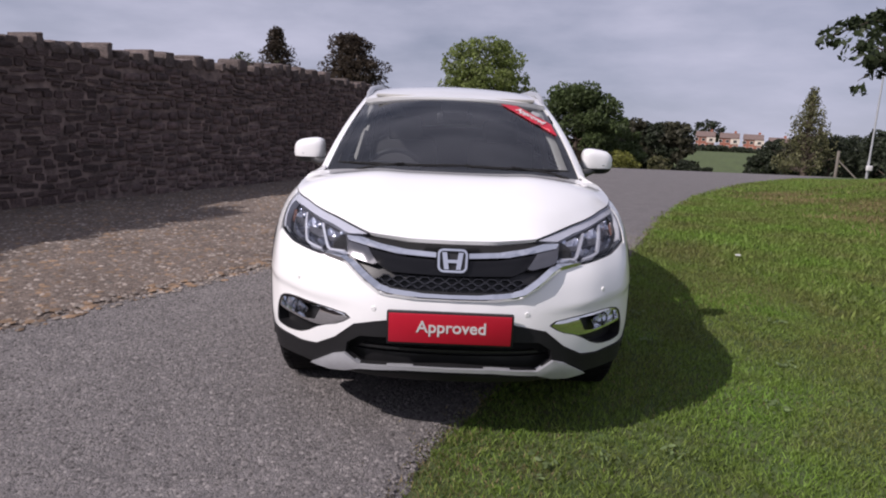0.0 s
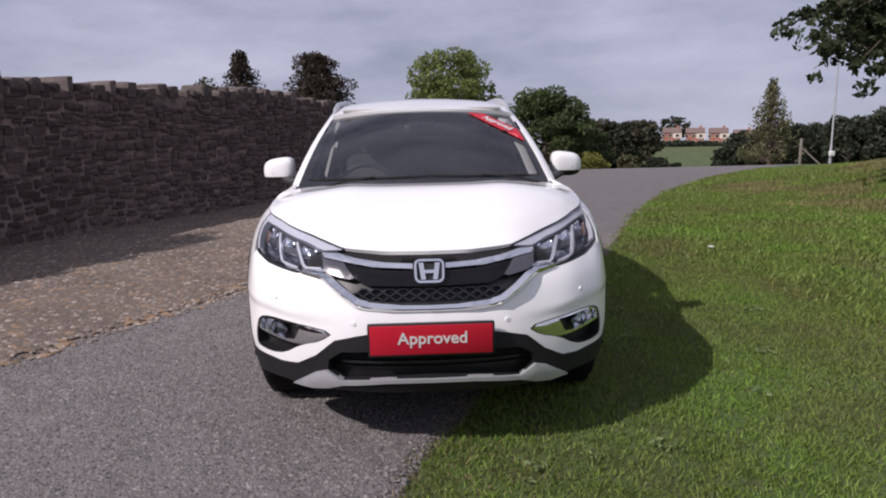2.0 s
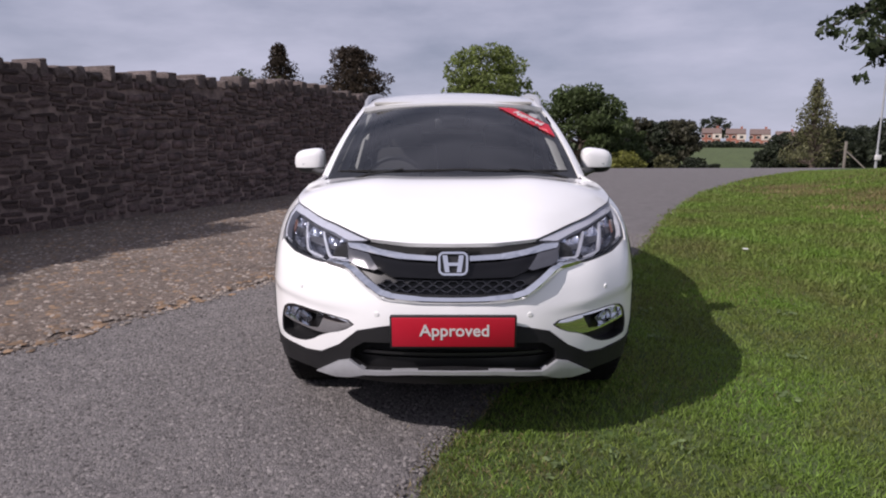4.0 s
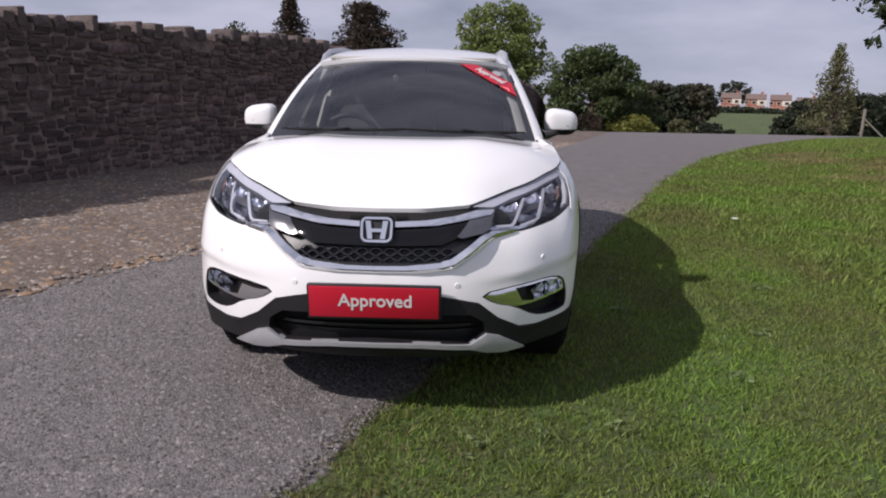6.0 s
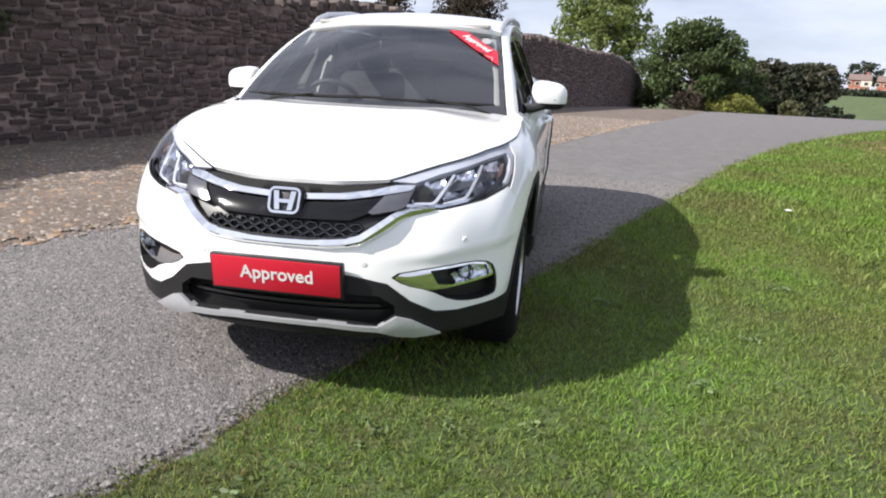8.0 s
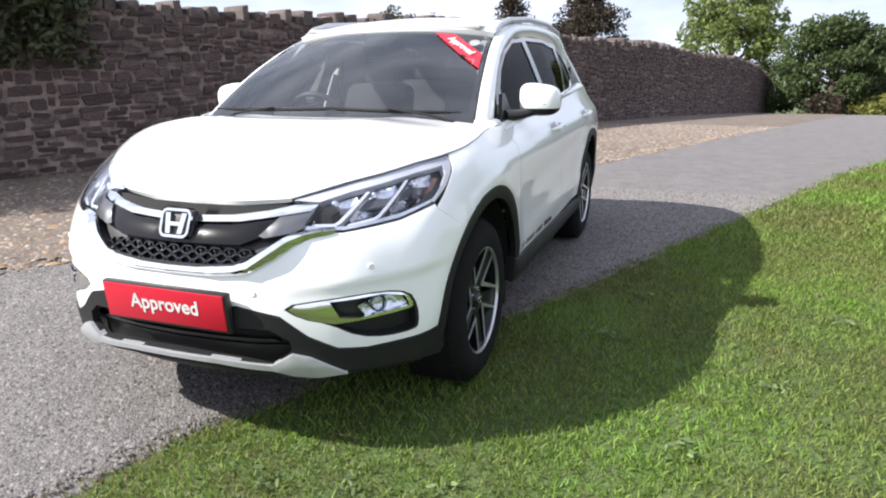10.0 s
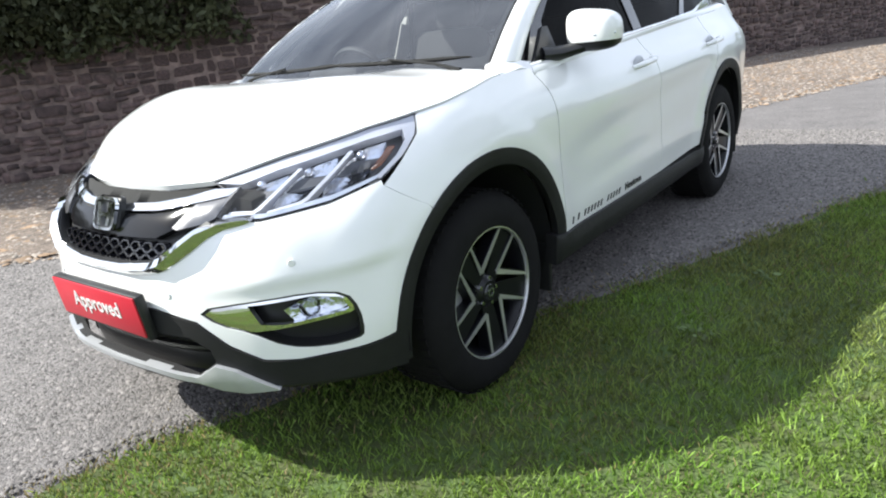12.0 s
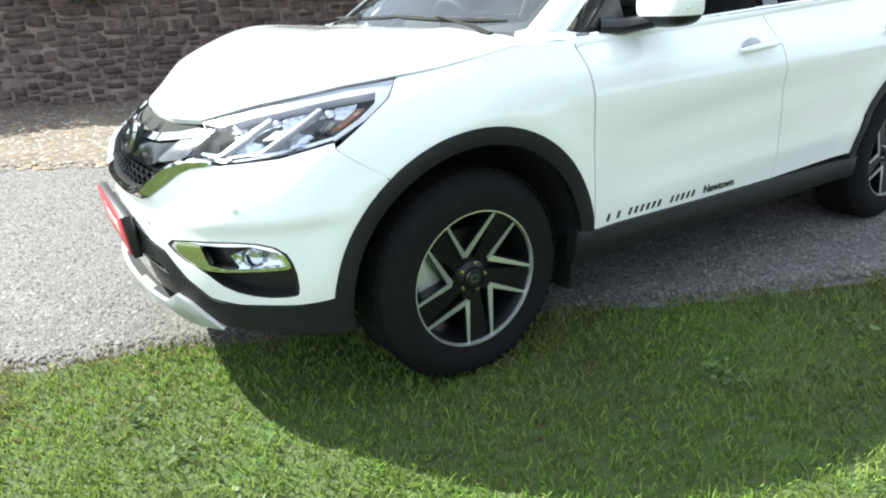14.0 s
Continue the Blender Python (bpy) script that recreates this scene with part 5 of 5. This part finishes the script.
# mirrors
for k in (1, -1):
    bm = bmesh.new()
    bmesh.ops.create_uvsphere(bm, u_segments=36, v_segments=24, radius=1)
    for v in bm.verts:
        c = v.co
        v.co = Vector([math.copysign(abs(t) ** .62, t) for t in c])
        v.co = Vector((v.co.x * .100, v.co.y * .075 + .012 * v.co.x, v.co.z * .078 - .014 * v.co.x * (v.co.z > 0)))
    bm2 = bm.copy()
    g = bm.verts[:] + bm.edges[:] + bm.faces[:]
    bmesh.ops.bisect_plane(bm, geom=g, plane_co=(0, 0, -.040), plane_no=(0, 0, -1), clear_outer=True)
    g = bm2.verts[:] + bm2.edges[:] + bm2.faces[:]
    bmesh.ops.bisect_plane(bm2, geom=g, plane_co=(0, 0, -.040), plane_no=(0, 0, 1), clear_outer=True)
    m = pose(k * .926, .770, 1.168, 0, 0, 0) @ Matrix.Diagonal((k, 1, 1, 1))
    for b in (bm, bm2):
        bmesh.ops.transform(b, matrix=m, verts=b.verts)
    mir = part("door_mirror", bm, M_PAINT, car, "white door mirror cap")
    part("mirror_base", bm2, M_BLACK, mir, "black mirror underside")
    part("mirror_arm", tube_bm([(k * .775, .60, 1.10), (k * .82, .66, 1.098), (k * .87, .72, 1.108), (k * .93, .775, 1.122)], [.050, .046, .040, .036], 12, flat=.62), M_BLACK, mir, "black mirror arm")
    panel("mirror_foot", [(.52, 1.085), (.70, 1.088), (.70, 1.20), (.66, 1.20)], glasshouse, M_BLACK, mir, "black mirror mount", off=.010, thick=.03, step=.03, flip=k < 0, puff=.004)
    part("side_repeater", tube_bm([(k * .86, .705, 1.152), (k * .96, .703, 1.150), (k * 1.022, .745, 1.153)], .005, 6), M_CHROME, mir, "clear indicator strip")

# writing on the door
doors = [o for o in car.children if o.name.startswith("front_door")]
left_door = [o for o in doors if o.data.vertices[0].co.x > 0][0]
for a in (.545, .60, *[.66 + .031 * i for i in range(6)], *[.885 + .031 * i for i in range(5)]):
    panel("print_bar", [(a, .443), (a + .013, .443), (a + .021, .470), (a + .008, .470)], side, M_INK, left_door, "black printed letters", off=.002, thick=.002, step=.03)
x = float(side(1.17, .46)[0])
words("lettering", "Newtown", .047, M_INK, left_door, Matrix.Translation((x + .003, 1.175, .4575)) @ Matrix(((0, 0, 1), (1, 0, 0), (0, 1, 0))).to_4x4(), .001)

# inside of the car
dash = part("dashboard", box_bm((1.40, .40, .20), (0, .52, .97), (8, 0, 0), .06), M_DASH, car, "dark dashboard")
part("binnacle", box_bm((.36, .18, .10), (-.37, .66, 1.07), bevel=.04), M_DASH, dash, "instrument hood")
ringpts = [(-.37 + .185 * math.cos(a), .80 - .07 * math.sin(a), 1.02 + .17 * math.sin(a)) for a in np.linspace(0, 2 * math.pi, 33)]
sw = part("steering_wheel", tube_bm(ringpts, .016, 8), M_DASH, car, "dark steering wheel")
part("wheel_boss", box_bm((.16, .05, .12), (-.37, .79, 1.01), (-22, 0, 0), .02), M_DASH, sw)


def seat(x, y):
    s = new("seat")
    s.parent = car
    s.matrix_basis = pose(x, y, 0)
    tagged(s, "dark cloth car seat")
    part("cushion", box_bm((.50, .50, .18), (0, 0, .62), (6, 0, 0), .05), M_CLOTH, s)
    part("backrest", box_bm((.50, .16, .62), (0, .30, .92), (-16, 0, 0), .06), M_CLOTH, s)
    part("headrest", box_bm((.26, .10, .18), (0, .42, 1.30), (-10, 0, 0), .045), M_CLOTH, s)


for x, y in ((-.37, 1.22), (.37, 1.22), (-.40, 2.15), (.40, 2.15)):
    seat(x, y)
for k in (-1, 1):
    part("inner_pillar", tube_bm([(k * .72, 1.50, 1.05), (k * .66, 1.54, 1.28), (k * .56, 1.56, 1.48)], [.05, .045, .04], 8, flat=.6), M_TRIM, car, "pale inner pillar trim")
    part("inner_pillar", tube_bm([(k * .675, .46, 1.10), (k * .635, .70, 1.26), (k * .555, 1.02, 1.470)], [.028, .026, .026], 8, flat=.6), M_TRIM, car, "pale windscreen pillar trim")
    part("door_lining", box_bm((.05, 2.0, .45), (k * .76, 1.5, .86), bevel=.02), M_DASH, car, "dark door lining")
    part("seat_belt", tube_bm([(k * .60, 1.53, 1.40), (k * .61, 1.50, 1.10), (k * .62, 1.48, .85)], [.022, .022, .022], 6, flat=.2), M_BLACK, car, "black seat belt")
part("headlining", box_bm((1.06, 2.1, .02), (0, 2.05, 1.535), (0, 0, 0), .005), M_TRIM, car, "pale headlining")
part("cabin_floor", box_bm((1.5, 2.8, .06), (0, 1.9, .50)), M_VOID, car, "dark cabin floor")
part("cabin_back", box_bm((1.2, .05, .7), (0, 3.30, .95)), M_VOID, car, "dark luggage bay end")
part("rear_view_mirror", box_bm((.24, .03, .07), (0, .93, 1.40), (-8, 0, 0), .012), M_BLACK, car, "black rear-view mirror")


# ---- grass, stones and wall pieces ----
def blades(rng, n, x0, x1, y0, y1, height, width, mat, name, keep):
    x, y = rng.uniform(x0, x1, n), rng.uniform(y0, y1, n)
    ok = keep(x, y)
    # thin out towards the patch's ends
    ok &= np.minimum(np.minimum(x1 - x, y1 - y), y - y0) > rng.uniform(0, 1.6, n)
    x, y = x[ok], y[ok]
    n = len(x)
    z = ground_z(x, y) - 0.008
    a = rng.uniform(0, 2 * math.pi, n)
    h = height * rng.uniform(0.5, 1.25, n)
    lean = h * rng.uniform(0.2, 1.1, n)
    b = rng.uniform(0, 2 * math.pi, n)
    w = width * rng.uniform(0.6, 1.3, n)
    p = np.stack([x, y, z], 1)
    side = np.stack([np.cos(a), np.sin(a), np.zeros(n)], 1) * w[:, None]
    up = np.stack([np.cos(b) * lean, np.sin(b) * lean, h], 1)
    co = np.stack([p - side, p + side, p + up * 0.62 + side * 0.6 + np.array((0, 0, 0.004)), p + up], 1).reshape(-1, 3)
    k = np.arange(n)[:, None] * 4
    tri = np.concatenate([k + np.array((0, 1, 2)), k + np.array((0, 2, 3))])
    ob = big_mesh(name, co, tri, mat)
    return ob


rng = np.random.default_rng(21)


def on_lawn(x, y):
    e = right_edge(y) - 0.05 + 0.05 * np.sin(y * 9) + 0.04 * np.sin(y * 23 + x) + rng.normal(0, 0.05, len(x))
    return x > e


lawn = blades(rng, 540000, -3.2, 5.0, -6.0, 4.4, 0.030, 0.0030, M_BLADE, "grass", on_lawn)
tagged(lawn, "short mown green lawn grass", "grass", kind="stuff")
lawn2 = blades(rng, 230000, 0.5, 10, 2.4, 11.5, 0.045, 0.006, M_BLADE, "grass", on_lawn)
tagged(lawn2, "short mown green lawn grass", "grass", kind="stuff")
lawn3 = blades(rng, 210000, 3.0, 18, -7, 24, 0.06, 0.012, M_BLADE, "grass", on_lawn)
tagged(lawn3, "mown green grass on a low bank", "grass", kind="stuff")


def straw_spots(x, y):
    return on_lawn(x, y) & (np.sin(x * 2.1 + 1.3 * np.sin(y * 1.7)) * np.sin(y * 1.9 + 0.7) + rng.normal(0, 0.35, len(x)) > 0.42)


straw = blades(rng, 150000, -0.7, 5.0, -3.2, 6, 0.022, 0.003, M_STRAW, "dry_grass", straw_spots)
tagged(straw, "dry straw-coloured grass among the lawn", "grass", kind="stuff")


mound = blades(rng, 120000, 6.0, 14.5, 4.5, 13.5, 0.07, 0.010, M_STRAW, "dry_grass", straw_spots)
tagged(mound, "dry brown grass patches on the low bank", "grass", kind="stuff")


def rag_edge(x, y):
    return np.abs(x - right_edge(y) + 0.08) < rng.exponential(0.06, len(x))


fringe = blades(rng, 160000, -0.8, 4.5, -3.0, 8.0, 0.03, 0.003, M_STRAW, "dry_grass", rag_edge)
tagged(fringe, "dry grass fringe creeping over the asphalt's edge", "grass", kind="stuff")

def tuft_spots(x, y):
    return on_lawn(x, y) & (np.sin(x * 7.3 + 2.1 * np.sin(y * 5.1)) * np.sin(y * 6.7 + 1.9 * np.sin(x * 4.3)) > 0.45)


tufts = blades(rng, 120000, -0.7, 4.2, -3.2, 4.5, 0.034, 0.0030, M_BLADE, "grass", tuft_spots)
tagged(tufts, "longer green tufts standing out of the lawn", "grass", kind="stuff")

# clover and broad weeds on the lawn
wco, wtri = [], []
for cx, cy in ((0.67, -0.96), (1.34, 0.67), (1.46, 1.28), (0.42, -1.05), (1.75, -0.35), (2.1, 0.3), (1.0, -0.9), (0.1, -1.5), (2.5, 1.2), (1.2, -1.4)):
    for k in range(22):
        a, r = rng.uniform(0, 6.28), rng.uniform(0.0, 0.10)
        x, y = cx + r * math.cos(a), cy + r * math.sin(a)
        s, z = rng.uniform(0.005, 0.010), float(ground_z(x, y)) + rng.uniform(0.010, 0.032)
        b = rng.uniform(0, 6.28)
        t = [(x + s * (2.1 * math.cos(q) * math.cos(b) - 0.7 * math.sin(q) * math.sin(b)), y + s * (2.1 * math.cos(q) * math.sin(b) + 0.7 * math.sin(q) * math.cos(b)), z + 0.006 * math.cos(q + k)) for q in np.linspace(0, 6.28, 7)[:-1]]
        m = len(wco)
        wco += t
        wtri += [(m, m + 1, m + 2), (m, m + 2, m + 3), (m, m + 3, m + 4), (m, m + 4, m + 5)]
weeds = big_mesh("clover", wco, wtri, M_CLOVER)
tagged(weeds, "pale clover leaves scattered in the lawn", "plants", kind="stuff")
daisy = tagged(new("daisy"), "single small white flower in the lawn", "flower")
daisy.location = (3.222, 3.7, float(ground_z(3.222, 3.7)))
part("petals", lathe([(0.0, 0.046), (0.03, 0.05), (0.034, 0.047), (0.0, 0.042)], 10, "Z"), M_LETTER, daisy)
part("stalk", tube_bm([(0, 0, -0.02), (0, 0, 0.045)], 0.003, 5), M_CLOVER, daisy)


def pebbles(rng, n, pick, size, mat, name, flat=0.5, lift=0.0):
    """Low stones of eight faces."""
    x, y = pick(n)
    n = len(x)
    z = ground_z(x, y) + 0.02 + lift
    s = size * np.minimum(rng.lognormal(0, 0.45, n), 2.0)
    a = rng.uniform(0, 6.28, n)
    ring = []
    for k in range(5):
        r = s * rng.uniform(0.7, 1.2, n)
        ring.append(np.stack([x + r * np.cos(a + k * 1.2566), y + r * np.sin(a + k * 1.2566), z - 0.004 + s * flat * rng.uniform(0.0, 0.5, n)], 1))
    top = np.stack([x, y, z + s * flat], 1)
    co = np.stack(ring + [top], 1).reshape(-1, 3)
    b = np.arange(n)[:, None] * 6
    tri = np.concatenate([b + np.array((k, (k + 1) % 5, 5)) for k in range(5)])
    return big_mesh(name, co, tri, mat)


def on_verge(n):
    y = rng.uniform(-6, 16, n)
    x = wall_x(y) + (left_edge(y) + 0.12 - wall_x(y)) * rng.uniform(0, 1, n) ** 0.8
    return x, y


grit = pebbles(rng, 38000, on_verge, 0.015, M_PEBBLE, "gravel")
tagged(grit, "loose grey-brown gravel stones on the verge", "gravel", kind="stuff")
litter = pebbles(rng, 12000, on_verge, 0.026, M_LITTER, "leaf_litter", 0.25)
tagged(litter, "dry brown fallen leaves among gravel", "leaf litter", kind="stuff")


def on_road(n):
    y = rng.uniform(-3.6, 5, n)
    return left_edge(y) + (right_edge(y) - 0.06 - left_edge(y)) * rng.uniform(0, 1, n), y


chips = pebbles(rng, 130000, on_road, 0.0062, M_CHIP, "road_chippings", 0.5, -0.006)
tagged(chips, "small pale chippings set in the asphalt", "chippings", kind="stuff")

# single stones of the wall
stone_data = []
for v, f in SHAPES:
    me = bpy.data.meshes.new("stone")
    me.from_pydata([tuple(p) for p in v], [], f)
    me.materials.append(M_STONE)
    stone_data.append(me)
rng = np.random.default_rng(12)
near = sorted(pieces, key=lambda q: abs(q[0] - 4.6) + 0.2 * abs(q[2] - 1.1))[:300]
near_set = set(near)
jv, jf, count = [], [], 0
for q in pieces:
    y, ln, z, ch = q
    k = int(rng.integers(16))
    m = stone_pose(y, ln, z, ch, 0.16, rng.uniform(-0.002, 0.020))
    if q in near_set:
        ob = new("stone", stone_data[k])
        ob.parent = stone_wall
        ob.matrix_basis = m
    else:
        v, f = SHAPES[k]
        jv.append(np.array([tuple(m @ Vector(p)) for p in v]))
        jf.append(np.array(f) + count)
        count += len(v)
rest = big_mesh("stones", np.concatenate(jv), np.concatenate(jf), M_STONES)
rest.parent = stone_wall
tagged(rest, "", kind="stuff")

# upright coping stones
cop = []
for k in range(8):
    v, f = pillow(rng, 0.16)
    f = f + [(7, 6, 5, 4, 3, 2, 1, 0)]
    me = bpy.data.meshes.new("coping_stone")
    me.from_pydata([tuple(p) for p in v], [], f)
    me.materials.append(M_COPING)
    cop.append(me)
y = WALL_A
while y < WALL_B - 0.3:
    ln = rng.uniform(0.14, 0.30)
    hh = rng.uniform(0.10, 0.23)
    p, d = wall_frame(y + ln / 2)
    nrm = Vector((-d.y, d.x, 0))
    c = p + nrm * 0.24 + Vector((0, 0, wall_height(y) + hh / 2 - 0.03))
    ob = new("coping_stone", cop[int(rng.integers(8))])
    ob.parent = stone_wall
    ob.matrix_basis = Matrix.Translation(c) @ Matrix((d, nrm, Vector((0, 0, 1)))).transposed().to_4x4() @ pose(0, 0, 0, 0, rng.uniform(-8, 8), rng.uniform(-4, 4)) @ Matrix.Diagonal((ln, 0.5, hh * 1.25, 1))
    y += ln * rng.uniform(0.92, 1.02) + 0.12 * rng.random() ** 4
